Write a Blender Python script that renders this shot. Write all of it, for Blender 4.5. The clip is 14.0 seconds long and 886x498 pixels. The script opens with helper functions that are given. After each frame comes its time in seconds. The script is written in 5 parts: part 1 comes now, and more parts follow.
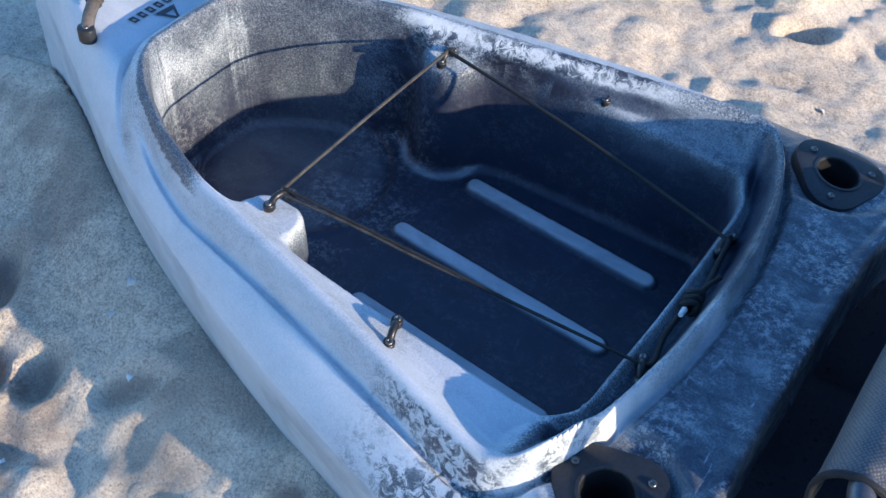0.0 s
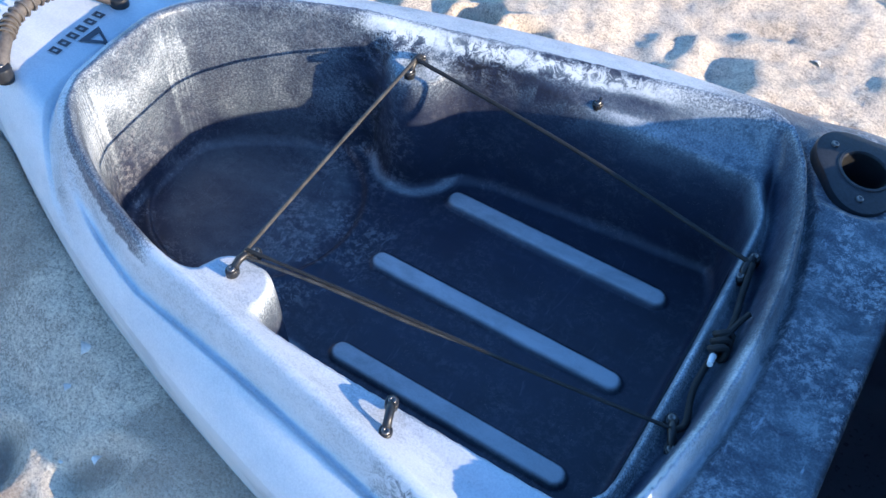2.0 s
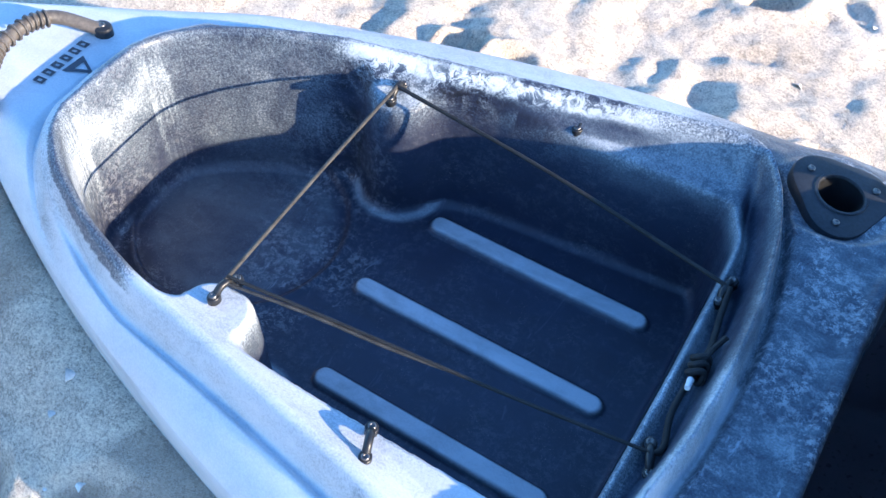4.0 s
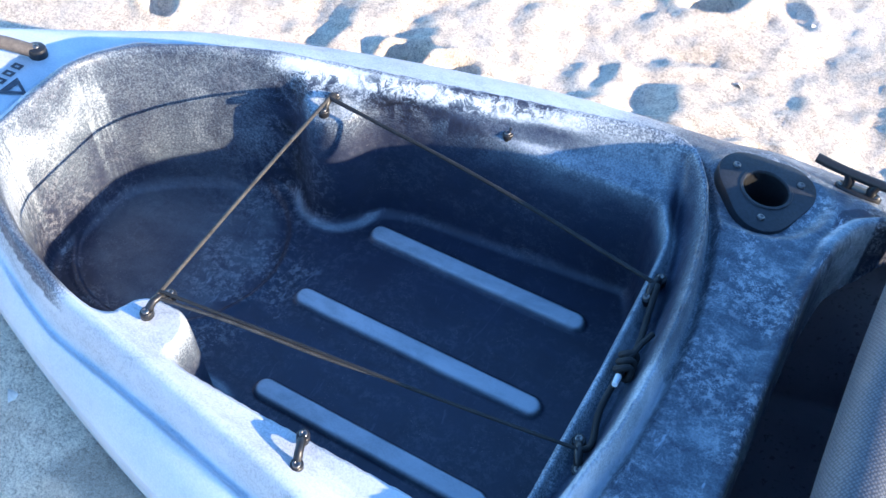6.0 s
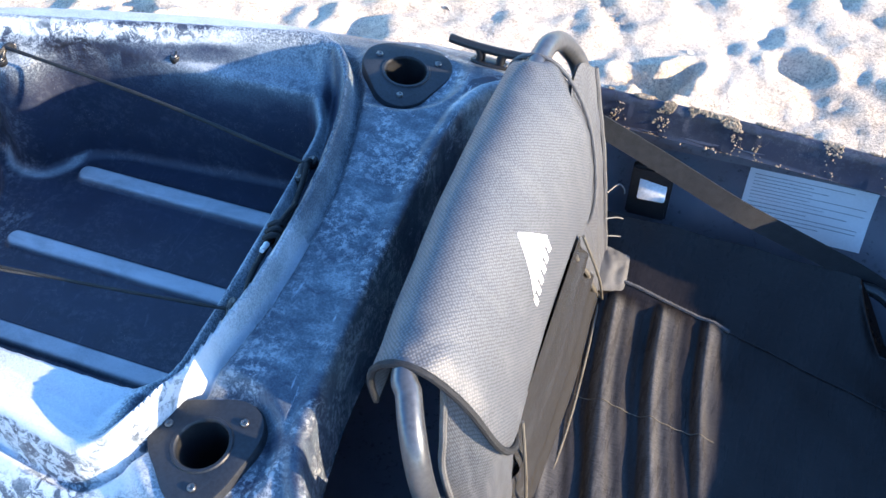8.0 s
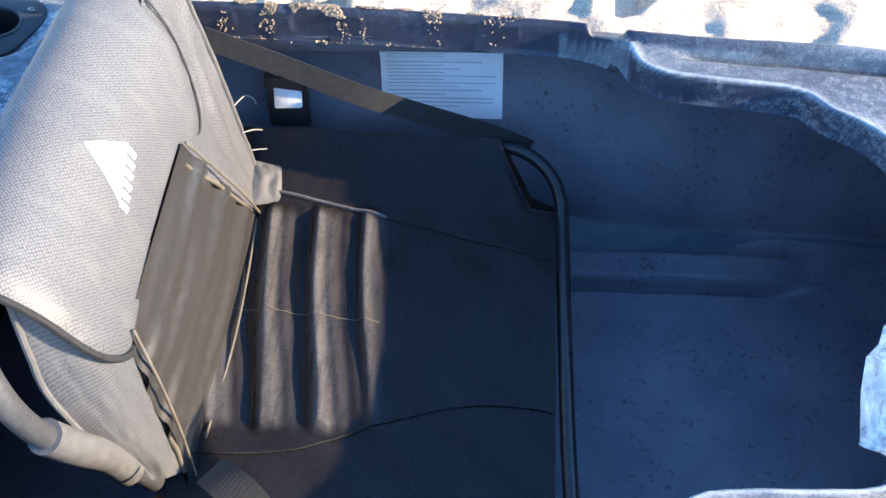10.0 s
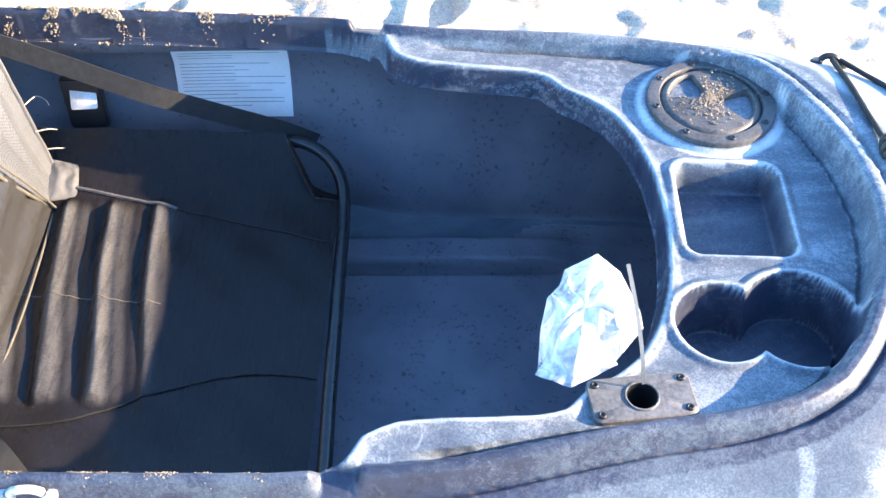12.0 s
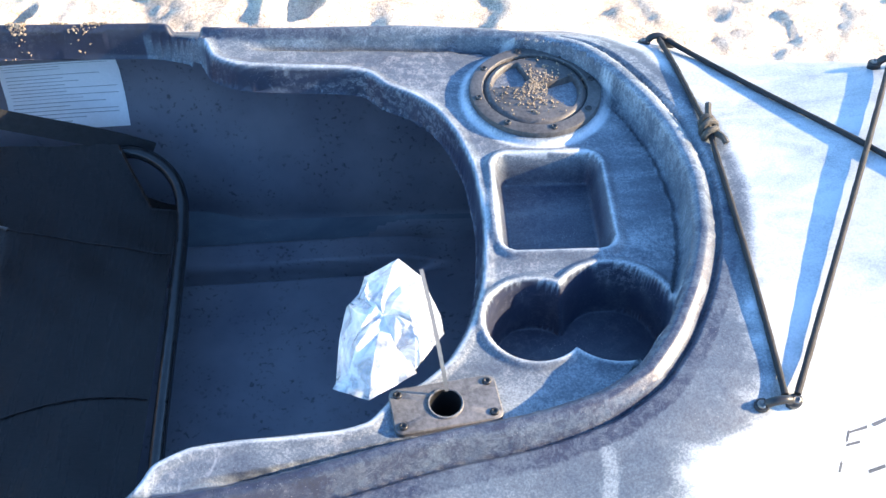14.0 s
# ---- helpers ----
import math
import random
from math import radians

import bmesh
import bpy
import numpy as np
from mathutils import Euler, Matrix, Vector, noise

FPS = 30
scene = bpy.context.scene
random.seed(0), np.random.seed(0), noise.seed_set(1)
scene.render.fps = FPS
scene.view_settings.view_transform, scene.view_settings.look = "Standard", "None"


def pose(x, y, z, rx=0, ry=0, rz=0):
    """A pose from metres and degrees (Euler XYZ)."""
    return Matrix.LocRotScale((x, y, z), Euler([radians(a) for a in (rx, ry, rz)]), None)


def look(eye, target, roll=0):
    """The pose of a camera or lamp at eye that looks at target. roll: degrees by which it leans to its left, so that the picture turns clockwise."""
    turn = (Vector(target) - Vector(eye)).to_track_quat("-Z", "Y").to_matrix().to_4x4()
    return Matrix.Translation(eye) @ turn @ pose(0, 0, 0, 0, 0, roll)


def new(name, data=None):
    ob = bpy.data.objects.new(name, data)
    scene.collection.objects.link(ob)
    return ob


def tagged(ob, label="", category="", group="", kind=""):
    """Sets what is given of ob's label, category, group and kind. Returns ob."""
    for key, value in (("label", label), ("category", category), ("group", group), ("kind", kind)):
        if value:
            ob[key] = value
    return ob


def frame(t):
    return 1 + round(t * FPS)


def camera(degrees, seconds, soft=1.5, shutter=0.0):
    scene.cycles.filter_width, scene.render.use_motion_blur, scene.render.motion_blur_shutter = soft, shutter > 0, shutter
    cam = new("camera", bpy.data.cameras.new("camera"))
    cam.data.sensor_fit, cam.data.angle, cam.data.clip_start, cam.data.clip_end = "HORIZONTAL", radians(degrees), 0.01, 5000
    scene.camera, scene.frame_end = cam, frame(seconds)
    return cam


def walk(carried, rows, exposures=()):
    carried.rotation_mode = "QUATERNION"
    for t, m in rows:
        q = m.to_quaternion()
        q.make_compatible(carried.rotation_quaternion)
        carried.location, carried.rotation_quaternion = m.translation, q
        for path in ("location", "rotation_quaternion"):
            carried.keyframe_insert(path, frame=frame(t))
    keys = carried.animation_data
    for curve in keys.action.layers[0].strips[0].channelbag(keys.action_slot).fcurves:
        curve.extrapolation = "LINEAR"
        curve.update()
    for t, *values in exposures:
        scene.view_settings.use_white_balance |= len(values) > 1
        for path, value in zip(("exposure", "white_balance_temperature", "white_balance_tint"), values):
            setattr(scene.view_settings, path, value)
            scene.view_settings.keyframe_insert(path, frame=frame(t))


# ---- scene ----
cam = camera(45.1, 14.0)
PATH = [
    (0, (-0.102, -0.766, 1.216), (-0.817, 0.376, -0.262), 5.7),
    (0.5, (-0.165, -0.698, 1.194), (-0.825, 0.386, -0.352), 5.2),
    (1, (-0.215, -0.654, 1.187), (-0.838, 0.397, -0.396), 3.8),
    (1.5, (-0.233, -0.629, 1.194), (-0.831, 0.448, -0.382), 4.0),
    (2, (-0.233, -0.613, 1.2), (-0.822, 0.464, -0.379), 3.3),
    (2.5, (-0.236, -0.605, 1.207), (-0.825, 0.48, -0.367), 3.5),
    (3, (-0.229, -0.607, 1.203), (-0.82, 0.484, -0.366), 3.3),
    (5.5, (-0.195, -0.596, 1.226), (-0.797, 0.53, -0.313), 3.2),
    (6, (-0.168, -0.591, 1.219), (-0.745, 0.547, -0.321), 2.3),
    (6.5, (-0.108, -0.593, 1.215), (-0.631, 0.553, -0.338), 2.2),
    (7, (-0.011, -0.611, 1.228), (-0.486, 0.559, -0.322), 1.4),
    (7.5, (0.066, -0.627, 1.234), (-0.377, 0.575, -0.302), 1.2),
    (8, (0.141, -0.646, 1.224), (-0.269, 0.573, -0.307), 0.0),
    (8.5, (0.224, -0.665, 1.215), (-0.117, 0.571, -0.319), -0.6),
    (9, (0.298, -0.679, 1.205), (0.033, 0.576, -0.33), -1.5),
    (9.2, (0.314, -0.671, 1.188), (0.091, 0.592, -0.347), -1.4),
    (11.3, (0.564, -0.741, 1.139), (0.477, 0.518, -0.413), -3.3),
    (11.5, (0.583, -0.759, 1.15), (0.513, 0.524, -0.382), -2.1),
    (12, (0.633, -0.783, 1.155), (0.571, 0.553, -0.332), -2.0),
    (12.5, (0.671, -0.771, 1.137), (0.606, 0.553, -0.361), -3.2),
    (13, (0.709, -0.737, 1.135), (0.661, 0.562, -0.385), -2.3),
    (13.5, (0.745, -0.727, 1.134), (0.72, 0.57, -0.389), -2.9),
    (14, (0.787, -0.744, 1.142), (0.796, 0.564, -0.37), -3.2),
]
walk(cam, [(t, look(eye, target, roll)) for t, eye, target, roll in PATH],
     exposures=((0.0, 0.62, 5700, 10), (1.0, 0.90, 5700, 10), (2.0, 1.02, 5600, 10), (3.0, 1.20, 5600, 10), (5.5, 1.40, 5650, 10), (8.0, 1.55, 5850, 10), (9.2, 1.55, 6000, 10), (11.5, 2.28, 6450, 10), (12.5, 2.24, 6500, 10), (13.5, 1.92, 6500, 10), (14.0, 1.84, 6600, 10)))

# ==== place ====

# ---- world and sun ----
SUN_EL, SUN_DY = 18.6, 0.03
world = bpy.data.worlds.new("sky")
scene.world = world
world.use_nodes = True
wn = world.node_tree.nodes
wn.clear()
sky = wn.new("ShaderNodeTexSky")
sky.sky_type, sky.sun_disc = "NISHITA", False
sky.sun_elevation, sky.sun_rotation = radians(SUN_EL), radians(91.7)
sky.air_density, sky.dust_density, sky.ozone_density = 1.0, 0.3, 3.5
bg = wn.new("ShaderNodeBackground")
bg.inputs["Strength"].default_value = 0.20
wo = wn.new("ShaderNodeOutputWorld")
deep = wn.new("ShaderNodeHueSaturation")
deep.inputs["Saturation"].default_value = 1.10
world.node_tree.links.new(sky.outputs[0], deep.inputs["Color"])
world.node_tree.links.new(deep.outputs[0], bg.inputs[0])
world.node_tree.links.new(bg.outputs[0], wo.inputs[0])
sun = new("sun", bpy.data.lights.new("sun", "SUN"))
sun.data.energy, sun.data.angle, sun.data.color = 5.0, radians(0.5), (1.0, 0.76, 0.50)
sun.matrix_world = look((3, -3 * SUN_DY, 3 * math.tan(radians(SUN_EL))), (0, 0, 0))


# ---- materials ----
class Mat:
    """A node material with short ways to add nodes."""

    def __init__(self, name, rough=0.5, metal=0.0, spec=0.5):
        self.m = bpy.data.materials.new(name)
        self.m.use_nodes = True
        self.t = self.m.node_tree
        self.b = self.t.nodes["Principled BSDF"]
        self.b.inputs["Roughness"].default_value = rough
        self.b.inputs["Metallic"].default_value = metal
        self.b.inputs["Specular IOR Level"].default_value = spec
        self.co = self.t.nodes.new("ShaderNodeTexCoord").outputs["Object"]

    def link(self, a, b):
        self.t.links.new(a, b)

    def noise(self, scale, detail=4.0, rough=0.55, stretch=None, dist=0.0):
        n = self.t.nodes.new("ShaderNodeTexNoise")
        n.inputs["Scale"].default_value, n.inputs["Detail"].default_value = scale, detail
        n.inputs["Roughness"].default_value, n.inputs["Distortion"].default_value = rough, dist
        src = self.co
        if stretch:
            mp = self.t.nodes.new("ShaderNodeMapping")
            mp.inputs["Scale"].default_value = stretch
            self.link(src, mp.inputs[0])
            src = mp.outputs[0]
        self.link(src, n.inputs["Vector"])
        return n.outputs["Fac"]

    def voronoi(self, scale, feature="F1"):
        n = self.t.nodes.new("ShaderNodeTexVoronoi")
        n.feature = feature
        n.inputs["Scale"].default_value = scale
        self.link(self.co, n.inputs["Vector"])
        return n.outputs["Distance"]

    def math(self, op, a, b=0.0, clamp=False):
        n = self.t.nodes.new("ShaderNodeMath")
        n.operation, n.use_clamp = op, clamp
        for i, v in enumerate((a, b)):
            if isinstance(v, (int, float)):
                n.inputs[i].default_value = v
            else:
                self.link(v, n.inputs[i])
        return n.outputs[0]

    def range(self, v, a, b, c=0.0, d=1.0):
        n = self.t.nodes.new("ShaderNodeMapRange")
        for k, x in zip(("From Min", "From Max", "To Min", "To Max"), (a, b, c, d)):
            n.inputs[k].default_value = x
        self.link(v, n.inputs["Value"])
        return n.outputs[0]

    def ramp(self, v, stops):
        n = self.t.nodes.new("ShaderNodeValToRGB")
        el = n.color_ramp.elements
        while len(el) < len(stops):
            el.new(0.5)
        for e, (p, c) in zip(el, stops):
            e.position, e.color = p, (*c, 1)
        self.link(v, n.inputs[0])
        return n.outputs[0]

    def mix(self, fac, a, b):
        n = self.t.nodes.new("ShaderNodeMix")
        n.data_type = "RGBA"
        for key, v in ((0, fac), (6, a), (7, b)):
            if isinstance(v, (int, float)):
                n.inputs[key].default_value = v
            elif isinstance(v, tuple):
                n.inputs[key].default_value = (*v, 1)
            else:
                self.link(v, n.inputs[key])
        return n.outputs[2]

    def attr(self, name):
        n = self.t.nodes.new("ShaderNodeAttribute")
        n.attribute_name = name
        return n.outputs["Fac"]

    def color(self, c):
        if isinstance(c, tuple):
            self.b.inputs["Base Color"].default_value = (*c, 1)
        else:
            self.link(c, self.b.inputs["Base Color"])

    def rough(self, v):
        self.link(v, self.b.inputs["Roughness"])

    def bump(self, h, strength=0.3, dist=0.002):
        n = self.t.nodes.new("ShaderNodeBump")
        n.inputs["Strength"].default_value, n.inputs["Distance"].default_value = strength, dist
        self.link(h, n.inputs["Height"])
        self.link(n.outputs[0], self.b.inputs["Normal"])


def hull_plastic():
    """Roto-moulded plastic, swirled from charcoal to white: tone says where it is pale, some light and shade painted
    in, scuff where it is rubbed, mottle where dark flecks lie.
    """
    m = Mat("swirled_plastic", 0.42)
    tone, scuff, mottle, speckle = m.attr("tone"), m.attr("scuff"), m.attr("mottle"), m.attr("speckle")
    big = m.noise(6.0, 3.0, 0.6, (0.6, 1.4, 1.0), 1.0)
    mid = m.noise(30.0, 6.0, 0.7, (0.7, 1.2, 1.0), 0.6)
    fine = m.noise(430.0, 3.0, 0.8)
    t = m.math("ADD", tone, m.range(big, 0.35, 0.65, -0.06, 0.06))
    t = m.math("ADD", t, m.math("MULTIPLY", m.range(mid, 0.35, 0.65, -1.0, 1.0), m.math("ADD", m.math("MULTIPLY", scuff, 0.08), 0.03)))
    spot = m.math("MULTIPLY", m.range(m.noise(75.0, 6.0, 0.78, None, 0.8), 0.46, 0.55), m.range(m.noise(13.0, 3.0, 0.6), 0.36, 0.52))
    t = m.math("SUBTRACT", t, m.math("MULTIPLY", m.math("MULTIPLY", spot, mottle), 0.46))
    t = m.math("ADD", t, m.math("MULTIPLY", m.range(fine, 0.38, 0.62, -0.15, 0.15), speckle), True)
    col = m.ramp(t, ((0.0, (0.010, 0.012, 0.021)), (0.30, (0.027, 0.034, 0.063)), (0.50, (0.098, 0.123, 0.154)), (0.64, (0.265, 0.305, 0.335)), (0.78, (0.52, 0.56, 0.60)), (1.0, (0.70, 0.725, 0.75))))
    patchy = m.range(m.noise(11.0, 4.0, 0.65, None, 0.8), 0.44, 0.58)
    rub = m.math("MULTIPLY", m.range(m.noise(120.0, 9.0, 0.86), 0.50, 0.55, 0.0, 0.9), m.math("MULTIPLY", scuff, patchy))
    col = m.mix(rub, col, (0.40, 0.42, 0.44))
    scrape = m.math("MULTIPLY", m.range(m.noise(38.0, 6.0, 0.75, (1.6, 0.45, 1.0), 1.2), 0.60, 0.66, 0.0, 0.8), m.math("MULTIPLY", scuff, 0.9))
    col = m.mix(scrape, col, (0.42, 0.47, 0.53))
    fleck = m.math("MULTIPLY", m.range(m.voronoi(420.0), 0.0, 0.17, 0.9, 0.0), m.range(m.noise(22.0, 3.0), 0.50, 0.66))
    col = m.mix(fleck, col, (0.66, 0.62, 0.56))
    m.color(col)
    m.rough(m.range(m.noise(40.0, 4.0), 0.3, 0.7, 0.36, 0.54))
    m.bump(m.math("ADD", m.math("MULTIPLY", fine, 0.7), mid), 0.12, 0.0014)
    return m.m


def simple(name, c, rough=0.5, metal=0.0, grain=180.0, vary=0.35, bump=0.15, dist=0.0008, spec=0.5):
    m = Mat(name, rough, metal, spec)
    n = m.noise(grain, 4.0)
    lo = tuple(x * (1 - vary) for x in c)
    hi = tuple(min(1.0, x * (1 + vary)) for x in c)
    m.color(m.mix(m.range(m.math("ADD", m.math("MULTIPLY", n, 0.5), m.math("MULTIPLY", m.noise(grain * 0.07, 3.0), 0.5)), 0.35, 0.65), lo, hi))
    m.bump(n, bump, dist)
    return m.m


def sand_material():
    m = Mat("dry_sand", 0.92, 0.0, 0.2)
    grain = m.noise(900.0, 2.0, 0.8)
    clump = m.noise(60.0, 6.0, 0.65)
    broad = m.noise(4.0, 4.0)
    crumb = m.noise(260.0, 4.0, 0.75)
    v = m.math("ADD", m.math("MULTIPLY", m.math("ADD", grain, crumb), 0.46), m.math("ADD", m.math("MULTIPLY", clump, 0.23), m.math("MULTIPLY", broad, -0.15)))
    col = m.ramp(v, ((0.405, (0.34, 0.278, 0.22)), (0.5, (0.76, 0.64, 0.50)), (0.60, (0.95, 0.85, 0.685))))
    darker = m.range(m.noise(7.0, 5.0, 0.6, None, 0.6), 0.56, 0.70, 0.0, 0.35)
    col = m.mix(darker, col, (0.40, 0.335, 0.26))
    # darker brown where the mesh marks pits and patches
    hollow = m.math("MULTIPLY", m.attr("darker"), m.range(m.noise(30.0, 5.0, 0.7), 0.35, 0.6, 0.45, 0.8))
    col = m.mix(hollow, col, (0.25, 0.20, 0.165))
    shell = m.range(m.voronoi(120.0), 0.0, 0.10, 1.0, 0.0)
    keep = m.range(m.noise(16.0, 2.0), 0.60, 0.66)
    col = m.mix(m.math("MULTIPLY", shell, keep), col, (0.75, 0.72, 0.68))
    dark = m.range(m.voronoi(75.0), 0.0, 0.07, 0.7, 0.0)
    col = m.mix(m.math("MULTIPLY", dark, m.range(m.noise(9.0, 2.0), 0.56, 0.64)), col, (0.10, 0.085, 0.07))
    m.color(col)
    m.bump(m.math("ADD", m.math("MULTIPLY", clump, 1.3), m.math("ADD", m.math("MULTIPLY", grain, 0.35), m.math("MULTIPLY", crumb, 0.9))), 0.9, 0.0055)
    return m.m


M_HULL = hull_plastic()
M_SAND = sand_material()
M_BLACK = simple("black_plastic", (0.018, 0.019, 0.021), 0.38, 0.0, 300.0, 0.4)
M_DARK = simple("dark_grey_plastic", (0.018, 0.021, 0.027), 0.5, 0.0, 260.0, 0.5, 0.3)
M_LID = simple("scuffed_grey_plastic", (0.074, 0.073, 0.074), 0.5, 0.0, 260.0, 0.5, 0.3)
M_PLATE = simple("pale_scuffed_plate", (0.125, 0.125, 0.128), 0.5, 0.0, 260.0, 0.5, 0.3)
M_STEEL = simple("painted_steel_tube", (0.020, 0.021, 0.023), 0.24, 0.0, 120.0, 0.3, 0.05, spec=0.5)
M_TUBE = simple("worn_grey_tube", (0.11, 0.115, 0.125), 0.30, 0.55, 200.0, 0.25, 0.05)
M_SCREW = simple("dull_steel", (0.20, 0.19, 0.18), 0.35, 0.9, 400.0, 0.3)
M_GRIP = simple("brown_grey_rubber", (0.11, 0.095, 0.08), 0.5, 0.0, 200.0, 0.4)
# paler copy of the black cord below: sunlight is in its colour
M_TAN = simple("sunlit_dusty_cord", (0.052, 0.049, 0.043), 0.7, 0.0, 900.0, 0.6, 0.6, 0.001)
M_CORD = simple("black_bungee_cord", (0.011, 0.0115, 0.0125), 0.7, 0.0, 900.0, 0.6, 0.6, 0.001)
M_REFLECT = simple("silver_tape", (0.62, 0.62, 0.62), 0.35, 0.3, 300.0, 0.2)
M_WHITE = simple("white_print", (0.80, 0.80, 0.80), 0.6, 0.0, 300.0, 0.06)
M_PAPER = simple("white_sticker", (0.88, 0.89, 0.90), 0.45, 0.0, 300.0, 0.05, 0.05)
M_INK = simple("grey_ink", (0.34, 0.35, 0.37), 0.6, 0.0, 300.0, 0.2)
M_AMBER = simple("amber_ink", (0.70, 0.32, 0.03), 0.6, 0.0, 300.0, 0.1)
M_DECAL = simple("dark_decal", (0.05, 0.058, 0.075), 0.5, 0.0, 300.0, 0.3)


def dotted_mesh():
    """Padded mesh cloth with rows of small raised cells laid along the attribute st, dust lying in it."""
    m = Mat("dotted_mesh_cloth", 0.50, 0.0, 0.5)
    at = m.t.nodes.new("ShaderNodeAttribute")
    at.attribute_name = "st"
    v = m.t.nodes.new("ShaderNodeTexVoronoi")
    v.voronoi_dimensions = "2D"
    v.inputs["Scale"].default_value, v.inputs["Randomness"].default_value = 300.0, 0.30
    m.link(at.outputs["Vector"], v.inputs["Vector"])
    cell = m.range(v.outputs["Distance"], 0.22, 0.50)
    thread = m.noise(1500.0, 2.0)
    base = m.mix(cell, (0.122, 0.128, 0.142), (0.060, 0.065, 0.074))
    d = m.range(m.noise(26.0, 5.0, 0.7, (0.6, 1.6, 1.0)), 0.48, 0.78, 0.0, 0.25)
    m.color(m.mix(d, base, (0.21, 0.21, 0.205)))
    m.bump(m.math("ADD", m.math("MULTIPLY", cell, -0.7), m.math("ADD", m.math("MULTIPLY", thread, 0.2), m.math("MULTIPLY", m.noise(22.0, 3.0), 2.5))), 0.25, 0.0013)
    return m.m


M_CLOTH = dotted_mesh()
M_STRAP = simple("dusty_strap_webbing", (0.013, 0.014, 0.0165), 0.8, 0.0, 1500.0, 0.55, 0.5, 0.0008)
M_TIE = simple("grey_nylon", (0.17, 0.17, 0.165), 0.4, 0.0, 300.0, 0.15)
M_PANEL = simple("dusty_mesh_cloth", (0.098, 0.099, 0.102), 0.7, 0.0, 1100.0, 0.30, 0.7, 0.001)


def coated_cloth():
    """Black coated cloth with dust flecks; sun sheen on its fold crests is painted pale."""
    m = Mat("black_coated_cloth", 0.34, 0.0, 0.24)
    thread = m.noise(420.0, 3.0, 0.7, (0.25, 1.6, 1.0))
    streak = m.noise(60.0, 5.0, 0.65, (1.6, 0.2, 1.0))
    # sunlight on the raised folds, put into the colour; dust flecks come after
    grey = m.math("MULTIPLY", m.range(m.attr("fold_light"), 0.10, 0.95), m.range(m.math("MULTIPLY", thread, streak), 0.10, 0.44, 0.06, 0.55))
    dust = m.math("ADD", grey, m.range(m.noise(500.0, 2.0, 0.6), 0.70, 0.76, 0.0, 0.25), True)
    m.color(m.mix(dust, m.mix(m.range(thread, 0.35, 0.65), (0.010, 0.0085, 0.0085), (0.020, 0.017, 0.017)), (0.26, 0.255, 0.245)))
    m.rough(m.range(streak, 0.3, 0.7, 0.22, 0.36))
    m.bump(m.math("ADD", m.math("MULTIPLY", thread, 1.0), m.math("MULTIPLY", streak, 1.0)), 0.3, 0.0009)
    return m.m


def liner_plastic():
    m = Mat("scuffed_liner_plastic", 0.45)
    base = m.mix(m.range(m.noise(9.0, 4.0), 0.35, 0.65), (0.124, 0.127, 0.162), (0.184, 0.184, 0.217))
    speck = m.math("MULTIPLY", m.range(m.noise(150.0, 3.0, 0.6), 0.575, 0.65, 0.0, 0.6), m.range(m.noise(15.0, 4.0, 0.7), 0.43, 0.56))
    base = m.mix(speck, base, (0.02, 0.022, 0.027))
    light = m.math("MULTIPLY", m.range(m.noise(160.0, 4.0, 0.8), 0.62, 0.72, 0.0, 0.15), m.range(m.noise(20.0, 3.0), 0.5, 0.65))
    m.color(m.mix(light, base, (0.22, 0.24, 0.27)))
    m.rough(m.range(m.noise(60.0, 4.0), 0.3, 0.7, 0.36, 0.58))
    m.bump(m.noise(500.0, 3.0), 0.15, 0.001)
    return m.m


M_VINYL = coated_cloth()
M_BACK = simple("glossy_back_cloth", (0.036, 0.0355, 0.036), 0.26, 0.0, 1400.0, 0.2, 0.35, 0.0006, 0.9)
M_LINER = liner_plastic()
M_LEATHER = simple("brown_leather", (0.13, 0.065, 0.035), 0.6, 0.0, 300.0, 0.4)
M_PIPE = simple("khaki_piping", (0.12, 0.108, 0.085), 0.75, 0.0, 700.0, 0.4, 0.4)
M_GRAIN = simple("damp_sand_clumps", (0.30, 0.24, 0.17), 0.9, 0.0, 500.0, 0.5, 0.6, 0.002)
M_SHELL = simple("shell_white", (0.72, 0.70, 0.66), 0.5, 0.0, 300.0, 0.2)


def bag_material():
    m = Mat("crumpled_clear_bag", 0.24)
    milk = m.range(m.noise(38.0, 4.0, 0.6, None, 0.8), 0.40, 0.62, 0.25, 0.75)
    m.color((0.80, 0.82, 0.84))
    m.link(milk, m.b.inputs["Transmission Weight"])
    m.b.inputs["IOR"].default_value = 1.12
    m.bump(m.noise(90.0, 5.0, 0.6), 0.4, 0.003)
    return m.m


M_BAG = bag_material()


# ---- building helpers ----
def smooth(a, b, x):
    t = np.clip((x - a) / (b - a), 0, 1)
    return t * t * (3 - 2 * t)


def mesh_of(name, verts, faces, mat, shade=True):
    me = bpy.data.meshes.new(name)
    me.from_pydata([tuple(v) for v in verts], [], [tuple(f) for f in faces])
    me.materials.append(mat)
    if shade:
        me.polygons.foreach_set("use_smooth", [True] * len(me.polygons))
    me.update()
    return me


def thing(name, label, category, group="", kind=""):
    return tagged(new(name), label, category, group, kind)


def put(name, me, parent=None, label=""):
    ob = new(name, me)
    if parent:
        ob.parent = parent
    if label:
        ob["label"] = label
    return ob


def part(name, bm, mat, parent=None, label="", shade=True):
    me = bpy.data.meshes.new(name)
    bm.to_mesh(me)
    bm.free()
    me.materials.append(mat)
    if shade:
        me.polygons.foreach_set("use_smooth", [True] * len(me.polygons))
        me.set_sharp_from_angle(angle=radians(42))
    return put(name, me, parent, label)


